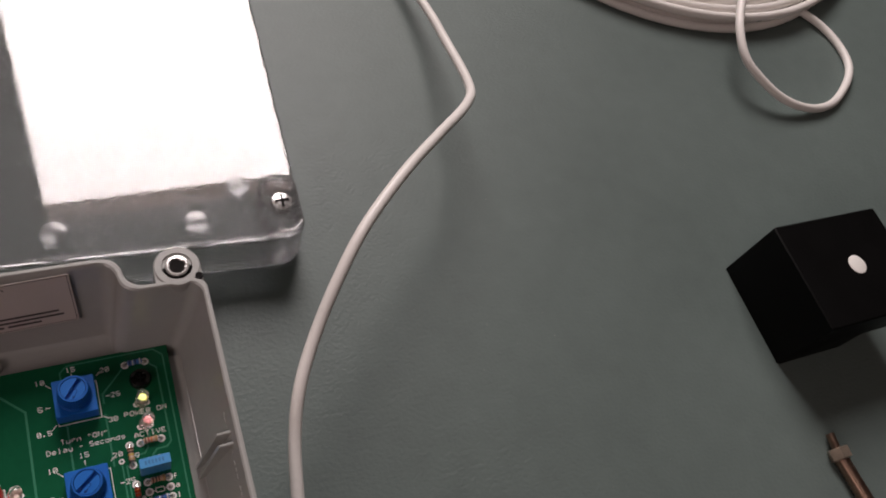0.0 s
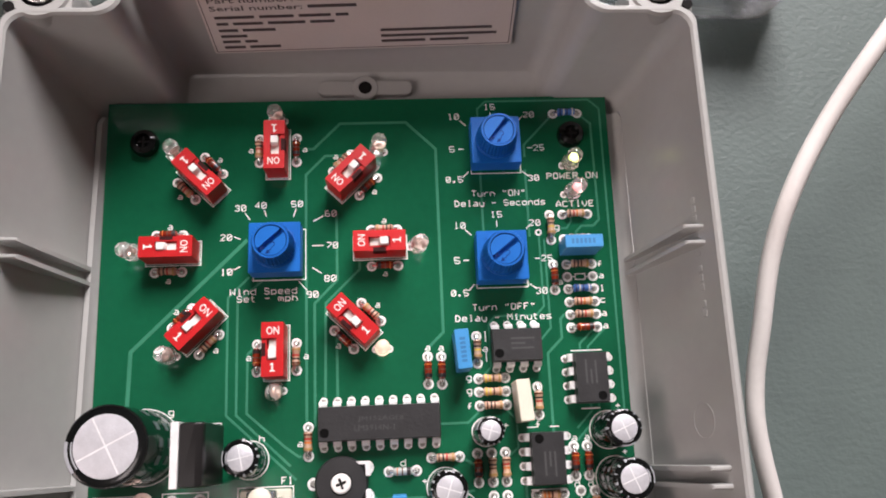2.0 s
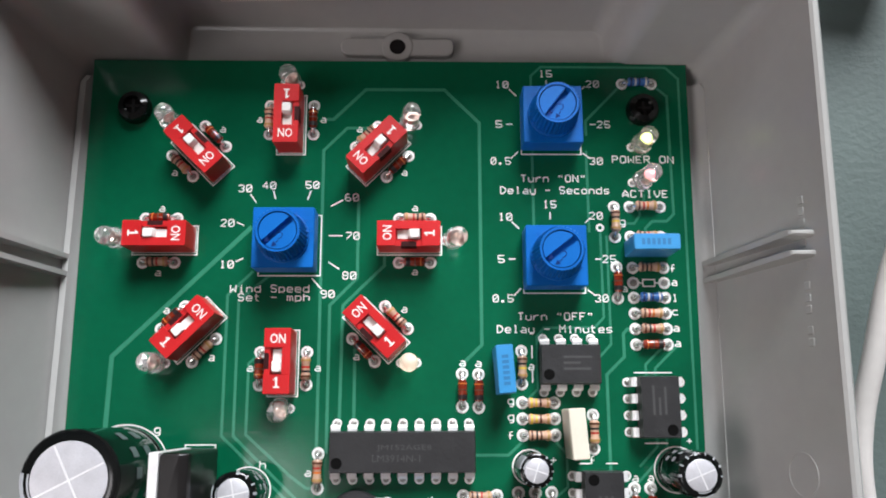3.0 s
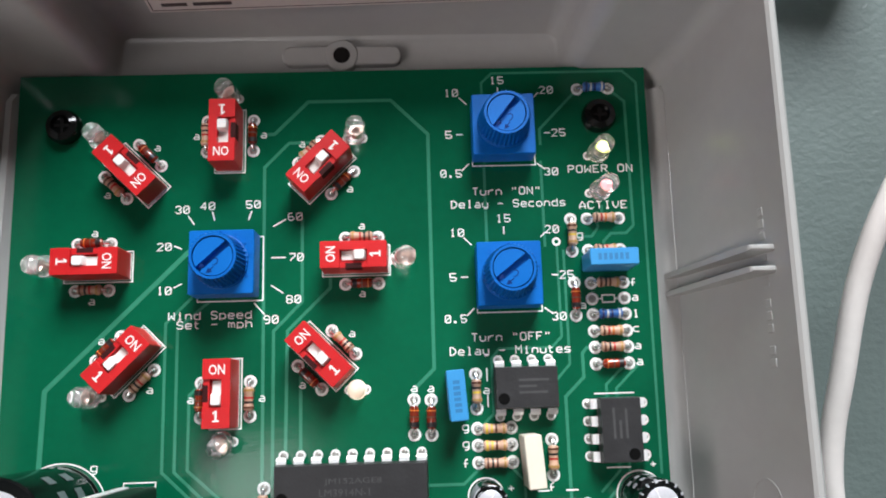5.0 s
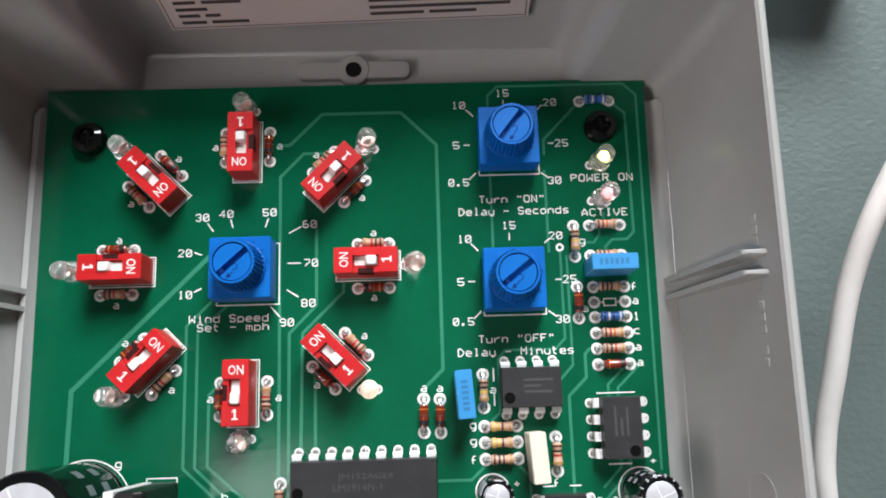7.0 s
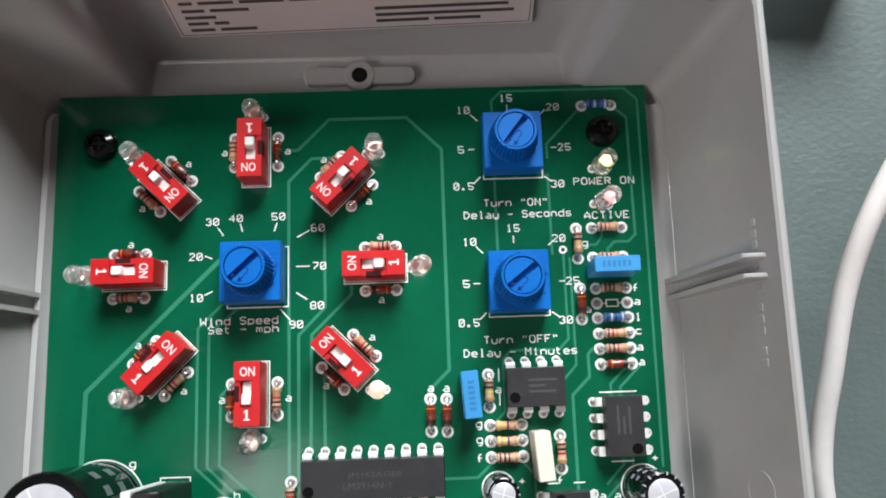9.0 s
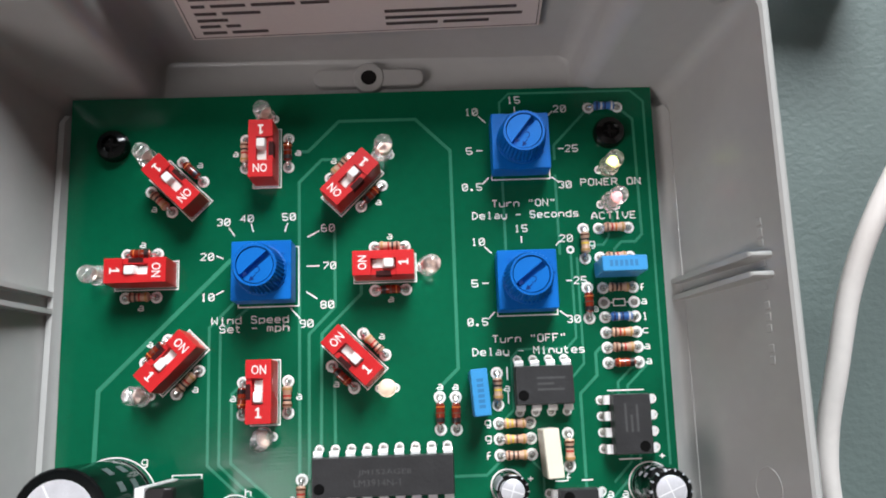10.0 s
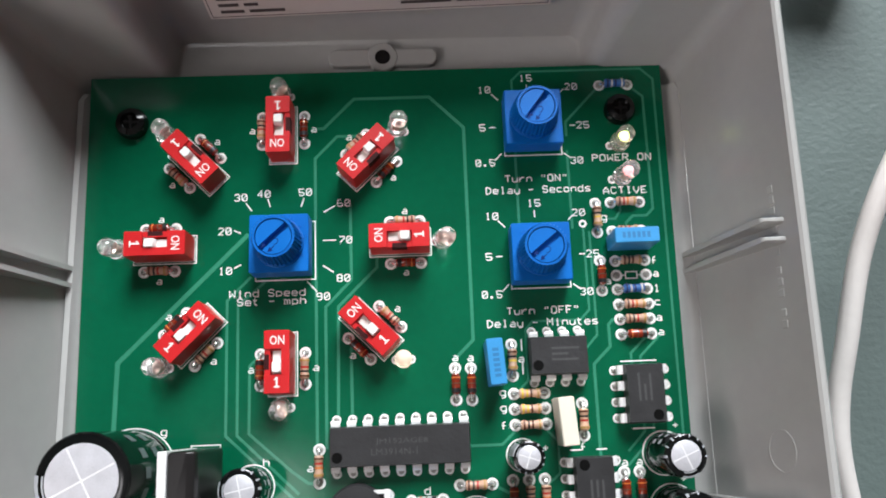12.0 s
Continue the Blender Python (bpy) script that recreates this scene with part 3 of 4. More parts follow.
# ---- circuit board ----
board = thing("circuit_board", spot(0, 0, 0), "green printed circuit board with white lettering", "circuit board")
m = Mesh().skin([[(-41.3, -101, z), (56.3, -101, z), (56.7, -20, z), (57.8, 60.1, z), (-42.0, 60.1, z), (-41.5, -10, z)] for z in (-1.6, 0.0)])
part("laminate", m, GREEN, board)
TR = [
    ([(-3.9, 49.7), (-1.7, 49.7), (3.6, 55.0), (16.7, 55.0), (22.5, 49.2), (22.5, 12.3), (19.4, 9.3), (19.4, 7.8)], 0.55),
    ([(8.3, 48.2), (0.6, 48.2), (-3.2, 44.3), (-3.1, -4.3)], 0.5),
    ([(-14.4, 31.4), (-35.3, 10.6), (-35.5, -1.5), (-35.5, -8)], 0.75),
    ([(-13.9, 24.1), (-17.8, 20.2), (-17.7, -1.6), (-8.0, -10.6), (-5.0, -13.4)], 0.45),
    ([(-11.3, 23.4), (-16.0, 19.4), (-15.9, -1.6), (-6.0, -11.0)], 0.45),
    ([(-12.2, 11.1), (-14.0, 9.4), (-14.0, -1.4), (-7.0, -7.6), (-4.5, -9.4), (-2.8, -9.4)], 0.45),
    ([(2.7, 36), (2.7, 23.0), (-1.6, 18.6), (-1.6, -4.3)], 0.5),
    ([(7.0, 26.8), (7.0, 25.0), (0.5, 18.6), (0.3, 1.0), (0.0, 0.0)], 0.5),
    ([(3.4, 12.8), (2.5, 11.6), (2.54, 0.0)], 0.5),
    ([(31.3, 44), (31.3, 57.6), (33.0, 59.2), (54.2, 59.2), (56.3, 57.2), (55.7, -4.0)], 0.4),
    ([(31.2, 44.0), (31.2, 30.8)], 0.45),
    ([(46.7, 56.2), (40.3, 49.6), (40.3, 47.0)], 0.45),
    ([(51.7, 56.2), (54.2, 54.0), (54.2, 33.6), (53.0, 32.4), (50.6, 32.4), (49.4, 31.2), (49.4, 27)], 0.45),
    ([(40.2, 44.4), (40.2, 40.0), (40.2, 30.5)], 0.45),
    ([(42.0, 30.9), (42.0, 16.6), (40.4, 15.0), (32.4, 15.0), (31.2, 13.6), (31.2, 5.4), (29, 3.3)], 0.4),
    ([(43.0, 30.0), (43.0, 12.4), (40.4, 9.6)], 0.4),
    ([(49.4, 37.0), (49.4, 35.0)], 0.5),
    ([(44.4, 32.0), (47.6, 32.0), (48.6, 33.4), (48.6, 36)], 0.4),
    ([(47.0, 14.8), (45.7, 14.8), (45.0, 14.0), (45.0, 10.4), (42.1, 7.6), (42.1, -7.7)], 0.5),
    ([(48.3, 6.4), (48.3, 9.2), (50.4, 11.2), (52.0, 12.4)], 0.4),
    ([(49.8, 6.4), (49.8, 8.6), (54.0, 12.6)], 0.4),
    ([(20.32, -4.6), (26.4, -4.6), (28.6, -2.6), (28.7, -1.7)], 0.45),
    ([(33.7, -2.6), (35.4, -4.4), (35.4, -9.4), (33.4, -11.0)], 0.4),
    ([(49.5, -1.2), (49.5, -3.4), (46.6, -6.4)], 0.4),
    ([(51.0, -1.2), (51.0, -3.8), (48.0, -7.0), (45.6, -9.4)], 0.4),
    ([(24.4, -10.6), (27.8, -12.4)], 0.5),
    ([(7.4, -15.6), (9.5, -17.4), (20, -17.4), (27, -16.6)], 0.45),
    ([(36.4, -15.4), (36.4, -30), (38, -32)], 0.5),
    ([(48, -18), (45.0, -22), (42.0, -24.5)], 0.4),
]
for k, (pts, w) in enumerate(TR):
    part("trace", Mesh().ribbon(pts, w, 0.0, 0.035 + 0.0004 * k), TRACE, board)

def pad(x, y, r=0.95):
    """A bright tinned ring round a dull solder well with the end of the wire in it."""
    ob = part("pad", Mesh().skin([ring(r * q, z, 20) for q, z in ((1.04, 0.0), (1.0, 0.07), (0.66, 0.09), (0.60, 0.03))], False, False), PADTIN, board, at=mmpose(x, y, 0), key=("pad", r))
    part("solder", Mesh().lathe([(r * 0.62, 0.0), (r * 0.62, 0.035), (r * 0.42, 0.10), (r * 0.3, 0.4)], 14, cap0=False), WELL, board, at=mmpose(x, y, 0), key=("well", r))
    return ob


def silk_rect(w, h, x, y, rot=0, t=0.18):
    part("outline", Mesh().ribbon([(-w / 2, -h / 2), (w / 2, -h / 2), (w / 2, h / 2), (-w / 2, h / 2)], t, 0.0, 0.045, True), SILK, board, at=mmpose(x, y, 0, 0, 0, rot), key=("sr", w, h, t))


def silk_circle(r, x, y, t=0.2):
    part("outline", Mesh().ribbon([p[:2] for p in ring(r, 0, 40)], t, 0.0, 0.045, True), SILK, board, at=mmpose(x, y, 0), key=("sc", r))


def tick(x0, y0, x1, y1):
    part("tick", Mesh().ribbon([(x0, y0), (x1, y1)], 0.2, 0.0, 0.045), SILK, board)


# single-line plotter alphabet: strokes of column and row, the baseline at row 2
STROKES = {
    "0": "12 32 43 47 38 18 07 03 12/03 47", "1": "17 28 22/12 32", "2": "07 18 38 47 46 02 42", "3": "07 18 38 47 46 35 44 43 32 12 03/25 35", "4": "32 38 04 44",
    "5": "48 08 05 35 44 43 32 12 03", "6": "38 18 07 03 12 32 43 44 35 05", "7": "08 48 46 13 12", "8": "15 04 03 12 32 43 44 35 15 06 07 18 38 47 46 35",
    "9": "12 32 43 47 38 18 07 06 15 45", ".": "12 22 23 13 12", "-": "05 45", "+": "05 45/23 27", "\"": "18 16/38 36",
    "A": "02 05 28 45 42/04 44", "C": "47 38 18 07 03 12 32 43", "D": "02 08 28 46 44 22 02", "E": "48 08 02 42/05 35", "F": "48 08 02/05 35", "I": "12 32/22 28/18 38",
    "M": "02 08 25 48 42", "N": "02 08 42 48", "O": "12 32 43 47 38 18 07 03 12", "P": "02 08 38 47 46 35 05", "R": "02 08 38 47 46 35 05/25 42",
    "S": "47 38 18 07 06 15 35 44 43 32 12 03", "T": "22 28/08 48", "V": "08 05 22 45 48", "W": "08 02 25 42 48",
    "a": "16 36 45 42 12 03 14 44", "c": "46 16 05 03 12 42", "d": "48 42 12 03 05 16 46", "e": "42 12 03 05 16 36 45 44 04", "f": "12 17 28 38/05 35",
    "g": "46 16 05 03 12 42/46 41 30 10", "h": "08 02/05 16 36 45 42", "i": "16 26 22/12 32/27 28", "l": "18 28 22/12 32", "m": "02 06 16 25 22/25 36 45 42",
    "n": "02 06/05 16 36 45 42", "o": "12 32 43 45 36 16 05 03 12", "p": "01 06 36 45 43 32 02", "r": "02 06/04 26 46", "s": "46 16 05 14 34 43 32 02",
    "t": "18 13 22 32/06 36", "u": "06 03 12 32 43/46 42", "y": "06 03 12 42/46 42 31 11"}


def silk_text(body, x, y, width):
    """Screen-printed words, each sign of one width, drawn with a single line as a plotter does; centred at x, y."""
    ux, uy = width / (6 * len(body) - 2), 0.187
    lines = [[(6 * i + int(p[0]), int(p[1])) for p in st.split()] for i, ch in enumerate(body) if ch != " " for st in STROKES[ch].split("/")]
    lo, hi = min(r for ln_ in lines for _, r in ln_), max(r for ln_ in lines for _, r in ln_)
    m = Mesh()
    for k, ln_ in enumerate(lines):
        pts = [((c - (6 * len(body) - 2) / 2) * ux, (r - (lo + hi) / 2) * uy) for c, r in ln_]
        ring_ = pts[0] == pts[-1]
        m.ribbon(pts[:-1] if ring_ else pts, 0.175, 0.0, 0.05 + 0.008 * (k % 3), ring_)
    part("lettering", m, SILK, board, at=mmpose(x, y, 0), key=("silk", body, width))


for s, x, y in (("30", -15.8, 37.8), ("40", -11.9, 38.3), ("50", -4.9, 38.4), ("60", 1.6, 36.3), ("70", 1.8, 29.9), ("80", 1.4, 23.4), ("90", -2.0, 20.4), ("20", -18.4, 32.0), ("10", -18.2, 25.2)):
    silk_text(s, x, y, 2.1)
for a in ((-14.9, 36.8, -13.9, 35.4), (-11.2, 37.4, -10.8, 36.0), (-5.1, 37.4, -5.6, 35.9), (-1.8, 34.8, 0.2, 35.9), (-2.0, 29.9, 0.2, 29.9), (-2.0, 25.6, -0.2, 24.4), (-4.6, 23.0, -3.0, 21.2), (-16.9, 32.1, -15.7, 31.6), (-16.8, 25.6, -15.6, 26.2)):
    tick(*a)
silk_text("Wind Speed", -11.2, 21.2, 12.4)
silk_text("Set - mph", -10.5, 19.8, 11.2)
for py_, nums in ((0.0, (("15", 33.8, 58.0), ("10", 26.4, 56.0), ("20", 41.7, 56.2))), (-22.9, (("15", 33.9, 58.1), ("10", 26.6, 56.0), ("20", 41.4, 56.2)))):
    for s, x, y in nums + (("5", 25.8, 49.0), ("25", 43.3, 49.0), ("0.5", 26.0, 42.6), ("30", 41.8, 42.6)):
        silk_text(s, x, y + py_, {"5": 0.95, "0.5": 3.2}.get(s, 2.1))
    for a in ((27.6, 55.2, 28.8, 54.0), (27.0, 49.0, 28.1, 49.0), (27.7, 43.0, 28.9, 44.2), (39.6, 55.0, 40.4, 55.8), (41.0, 49.0, 42.0, 49.0), (39.6, 44.0, 40.9, 43.0), (33.9, 55.6, 33.9, 56.8)):
        tick(a[0], a[1] + py_, a[2], a[3] + py_)
silk_text("Turn \"ON\"", 34.6, 39.6, 10.6)
silk_text("Delay - Seconds", 34.8, 37.5, 17.8)
silk_text("Turn \"OFF\"", 34.3, 16.8, 11.9)
silk_text("Delay - Minutes", 34.1, 14.7, 18.2)
silk_text("POWER ON", 49.6, 42.9, 10.1)
silk_text("ACTIVE", 49.7, 37.0, 7.4)
silk_circle(0.5, 42.0, 31.3, 0.35)


# ---- components on the board ----
def leads(p, half, h, rad=0.28):
    for s in (1, -1):
        part("lead", Mesh().tube([(s * half, 0, 0.0), (s * half, 0, h - 0.5), (s * (half - 0.15), 0, h - 0.15), (s * (half - 0.5), 0, h), (s * 1.2, 0, h)], rad, 8), STEEL, p, key=("lead", half, h, s, rad))


DOG = [(0.3, -1.78), (0.62, -1.7), (0.78, -1.45), (0.78, -1.05), (0.66, -0.8), (0.66, 0.8), (0.78, 1.05), (0.78, 1.45), (0.62, 1.7), (0.3, 1.78)]
CODES = {"a": ("brown", "black", "red", "gold"), "b": ("orange", "orange", "brown", "gold"), "c": ("brown", "red", "orange", "gold"), "y": ("brown", "black", "yellow", "gold"),
         "y2": ("yellow", "yellow", "brown", "gold"), "d": ("brown", "black", "brown", "gold")}
RLABEL = {"a": "tan resistor with brown, black and red bands", "b": "tan resistor with orange and brown bands", "c": "tan resistor with red and orange bands",
          "y": "tan resistor with a yellow band", "y2": "tan resistor with broad yellow bands", "d": "tan resistor with dark brown bands"}


def resistor(x0, y0, x1, y1, kind="a"):
    """An axial part between two pads: a banded resistor, a blue resistor, or a glass diode."""
    half = math.hypot(x1 - x0, y1 - y0) / 2
    half = round(half / 0.06) * 0.06
    rot = math.degrees(math.atan2(y1 - y0, x1 - x0))
    pad(x0, y0)
    pad(x1, y1)
    at = spot((x0 + x1) / 2, (y0 + y1) / 2, 0, rot)
    turn = Matrix.Rotation(radians(90), 4, 'Y')
    h = 0.95
    if kind in ("diode", "zener"):
        mat = AMBER if kind == "diode" else PALER
        p = thing("diode", at, "small amber glass diode with a black band" if kind == "diode" else "small pale grey glass diode", "diode", "glass diodes on the board" if kind == "diode" else "")
        part("body", Mesh().lathe([(0.25, -1.75), (0.6, -1.6), (0.72, -1.3), (0.72, 1.3), (0.6, 1.6), (0.25, 1.75)], 14).moved(turn), mat, p, at=mmpose(0, 0, h), key=("dbody", kind))
        part("band", Mesh().lathe([(0.735, 0.7), (0.735, 1.4)], 14, cap0=False, cap1=False).moved(turn), BANDS["black"], p, "black cathode band", at=mmpose(0, 0, h), key="dband")
        part("slug", Mesh().lathe([(0.735, -1.08), (0.735, -0.9)], 14, cap0=False, cap1=False).moved(turn), BANDS["orange"], p, "bright orange ring", at=mmpose(0, 0, h), key="dslug")
        part("junction", Mesh().lathe([(0.735, -0.2), (0.735, 0.05)], 14, cap0=False, cap1=False).moved(turn), BANDS["brown"], p, at=mmpose(0, 0, h), key="djunc")
    else:
        blue = kind == "blue"
        p = thing("resistor", at, "small blue resistor with dark bands" if blue else RLABEL[kind], "resistor", "blue resistors on the board" if blue else "tan resistors on the board")
        part("body", Mesh().lathe(DOG, 14).moved(turn), BLUER if blue else TAN, p, at=mmpose(0, 0, h), key=("rbody", blue))
        for c, z, r in zip(("navy", "white", "navy", "white") if blue else CODES[kind], (-1.25, -0.5, 0.15, 1.25), (0.80, 0.68, 0.68, 0.80)):
            part("band", Mesh().lathe([(r, z - 0.16), (r, z + 0.16)], 14, cap0=False, cap1=False).moved(turn), BANDS[c], p, at=mmpose(0, 0, h), key=("rband", z, c))
    leads(p, half, h)
    return p


def led(x, y, lit=None, lean=(0, 0), z=0.6, label="clear 3 mm light-emitting diode"):
    p = thing("led", spot(x, y, 0), label, "led", "indicator lights on the board")
    tilt = pose(0, 0, z / 1000, lean[0], lean[1])
    mat = lit or CLEAR
    dome = [(1.68, 0.0), (1.72, 0.4), (1.68, 0.85), (1.47, 0.95), (1.5, 3.6)] + [(1.5 * math.cos(a), 3.6 + 1.5 * math.sin(a)) for a in (0.25, 0.5, 0.75, 1.0, 1.25, 1.45)]
    if lit is LIT_W:
        dome = [(r_ * 0.86, h_ * 0.95) for r_, h_ in dome]
    lens = part("lens", Mesh().lathe(dome, 20), mat, p, at=tilt, key=("dome", mat.name))
    lens.visible_shadow = False
    if lit in (LIT_Y, LIT_R):
        part("die", Mesh().lathe([(0.1, 2.3), (0.42, 2.5), (0.5, 3.1), (0.25, 3.6)], 12), DIE_Y if lit is LIT_Y else DIE_R, lens, "glowing die")
    part("die_cup", Mesh().lathe([(0.35, 0.8), (0.35, 1.9), (0.6, 2.5), (0.45, 2.5), (0.2, 2.2)], 10), COPPER, lens, at=mmpose(0.2, 0, 0), key="cup")
    part("post", Mesh().box(-0.75, -0.2, 0.8, -0.4, 0.2, 2.3), STEEL, lens, key="ledpost")
    for s in (1, -1):
        part("lead", Mesh().box(s * 0.9 - 0.22, -0.22, -0.02, s * 0.9 + 0.22, 0.22, 0.8 + z), STEEL, p, key=("ledlead", s, z))
        pad(x + s * 1.27, y, 0.7)
    return p


def dip_switch(x, y, rot):
    """One-way slide switch: red case, white slider in a slot, painted shade in the side notch, white print."""
    x, y = x - 0.85 * math.sin(radians(rot)), y + 0.85 * math.cos(radians(rot))
    p = thing("dip_switch", spot(x, y, 0, rot), "red one-way slide switch with a white slider and white ON marking", "switch", "ring of red switches round the dial")
    W, H, Z = 4.0, 9.8, 5.8
    case = Mesh()
    case.slab(W, H, 0.25, Z - 1.2, 0.12, 0.06, n=1)
    case.slab(W, 2.9, Z - 1.25, Z, 0.12, 0.06, 0, 3.45, n=1)
    case.slab(W, 2.9, Z - 1.25, Z, 0.12, 0.06, 0, -3.45, n=1)
    case.slab(1.3, 4.1, Z - 1.25, Z, 0.05, 0.03, 1.35, 0, n=1)
    case.slab(0.9, 4.1, Z - 1.25, Z - 0.35, 0.05, 0.03, -1.5, 0, n=1)
    part("case", case, RED, p, key="swcase")
    # solid dark pieces stand for the shade in slot and notch
    part("slot", Mesh().box(-1.98, -1.2, Z - 1.19, -1.25, 1.2, Z - 0.33), NOTCH_SHADE, p, "dark block for the shade in the slot", key="swslot")
    part("side_notch", Mesh().box(-2.012, -1.25, Z - 2.4, -1.85, 1.25, Z - 0.36), NOTCH_SHADE, p, "dark patch for the shade in the case notch", key="swnotch")
    s = part("slider", Mesh().slab(1.45, 3.6, Z - 1.15, Z - 0.85, 0.1, 0.05, 0, 0, n=1), WHITEP, p, "white plastic slider", at=mmpose(-0.05, 0, 0), key="swslide")
    part("knob", Mesh().skin([rrect(1.45, 1.9, 0.15, Z - 0.9, 0, -0.8, 2), rrect(1.45, 1.7, 0.2, Z + 0.1, 0, -0.85, 2), rrect(1.3, 1.35, 0.25, Z + 0.38, 0, -0.9, 2)]), WHITEP, s, key="swknob")
    part("base", Mesh().slab(W + 0.1, H + 0.1, 0.0, 0.3, 0.1, 0.03, n=1), WHITEP, p, key="swbase")
    writing("ON", mmpose(0.05, 3.35, Z), 1.45, 2.3, WHITEP, p, bold=0.01)
    part("numeral_one", Mesh().box(-0.45, -4.0, Z, 0.49, -3.76, Z + 0.021).box(-0.13, -3.76, Z, 0.17, -2.4, Z + 0.02).skin([[(-0.13, -2.75, z), (-0.13, -2.4, z), (-0.45, -2.78, z), (-0.4, -2.95, z)] for z in (Z, Z + 0.019)]), WHITEP, p, "white printed figure", key="one")
    silk_rect(W + 0.7, H + 0.5, x, y, rot)


C0 = (-8.6, 29.1)
for k in range(8):
    # k = 0 is the switch nearest to the camera's side of the board, then anticlockwise
    rot = 45.0 * k
    d = 20.45 if k % 2 == 0 else 21.25
    f = Vector((math.sin(radians(rot)), -math.cos(radians(rot))))
    side = Vector((math.cos(radians(rot)), math.sin(radians(rot))))
    c = Vector(C0) + f * d
    dip_switch(c.x, c.y, rot)
    for s, kind in ((-1, "diode"), (1, "a")):
        q = c + side * s * 3.62
        resistor(q.x + f.x * 2.52, q.y + f.y * 2.52, q.x - f.x * 2.52, q.y - f.y * 2.52, kind)
        silk_text("a", *(c + side * s * (5.35 if s > 0 else 5.2)), 0.8)
    e = Vector(C0) + f * (26.6 if k % 2 == 0 else 27.7)
    led(e.x, e.y, LIT_W if k == 1 else None, lean=(-7 * f.y + [3, -4, 2, -3, 5, -2, 4, -5][k], 8 * f.x + [2, -3, 4, 1, -2, 3, -4, 2][k]),
        z=1.0 if k % 3 else 1.6, label="lit cream-white light-emitting diode" if k == 1 else "clear unlit 3 mm light-emitting diode")


def pot(x, y, ang, label):
    p = thing("potentiometer", spot(x, y, 0), label, "potentiometer", "blue dials on the board")
    body = part("case", Mesh().slab(9.6, 9.6, 0.5, 4.9, 0.25, 0.12), BLUE, p, key="potcase")
    for sx, sy in ((1, 1), (1, -1), (-1, 1), (-1, -1)):
        part("foot", Mesh().slab(1.2, 1.2, 0.0, 0.55, 0.1, 0.05), BLUE, p, at=mmpose(sx * 4.0, sy * 4.0, 0), key="potfoot")
    for s, a in (("1", 130), ("2", 90), ("3", 62), ("4", 38), ("5", 12), ("6", -30)):
        writing(s, mmpose(4.25 * math.cos(radians(a)), 4.25 * math.sin(radians(a)), 4.9, 0, 0, a - 90), 0.8, 0.45, BLUED, body, thin=0.1)
    n = 144
    def tooth(r, z, d):
        return [((r - d * ((k % 4) < 2)) * math.cos(k * math.tau / n), (r - d * ((k % 4) < 2)) * math.sin(k * math.tau / n), z) for k in range(n)]
    km = Mesh().skin([tooth(4.05, 4.85, 0.0), tooth(4.05, 5.6, 0.0), tooth(3.95, 5.7, 0.28), tooth(3.55, 9.6, 0.28), tooth(3.3, 9.95, 0.0), tooth(2.95, 9.95, 0.0), tooth(2.85, 8.5, 0.0)])
    knob = part("knob", km, BLUED, p, "ribbed blue thumb knob", at=mmpose(0, 0, 0, 0, 0, ang), key="potknob")
    for s in (1, -1):
        seg = [(2.8 * math.cos(a), s * 2.8 * math.sin(a)) for a in np.linspace(0.17, math.pi - 0.17, 14)]
        part("dial_face", Mesh().skin([[(px, py, z) for px, py in seg] for z in (8.45, 9.75)]), BLUE, knob, key=("seg", s))
    arrows = Mesh()
    for ax, ay in ((2.55, 0.0), (2.3, 1.25)):
        arrows.skin([[(ax, ay, z), (ax - 0.75, ay + 0.42, z), (ax - 0.75, ay - 0.42, z)] for z in (9.7, 9.79)])
    arrows.ribbon([(1.7, 1.25), (0.9, 1.25)], 0.16, 9.7, 9.775)
    arrows.ribbon([(0.35 + 0.55 * math.cos(a), 0.75 + 0.45 * math.sin(a)) for a in np.linspace(0.6, 4.4, 9)], 0.14, 9.7, 9.77)
    part("arrow", arrows, BOXB, knob, "moulded pointer arrows", key="arrow")
    silk_rect(9.9, 9.9, x + 0.3, y - 0.3)


pot(-8.5, 28.6, 222, "blue square potentiometer with a slotted round dial, wind speed")
pot(34.1, 49.0, 232, "blue square potentiometer with a slotted round dial, seconds")
pot(34.0, 25.8, 218, "blue square potentiometer with a slotted round dial, minutes")

led(49.0, 45.0, LIT_Y, lean=(-9, 9), z=1.2, label="lit yellow-green power light-emitting diode")
led(48.9, 38.9, LIT_R, lean=(-8, 16), z=1.2, label="red active light-emitting diode, dimly lit")
for x in (49.8, -34.4):
    s = thing("nylon_screw", spot(x, 51.4, 0), "black nylon screw holding the circuit board", "screw", "black board screws")
    part("head", Mesh().lathe([(2.7, 0.0), (2.75, 1.0), (2.4, 1.8), (1.5, 2.2), (1.3, 1.4)], 24), SLEEVE, s, key="nyl")
    part("cross", Mesh().box(-1.2, -0.22, 1.3, 1.2, 0.22, 1.55).box(-0.22, -1.2, 1.3, 0.22, 1.2, 1.54), HOLE_SHADE, s, key="nylx")

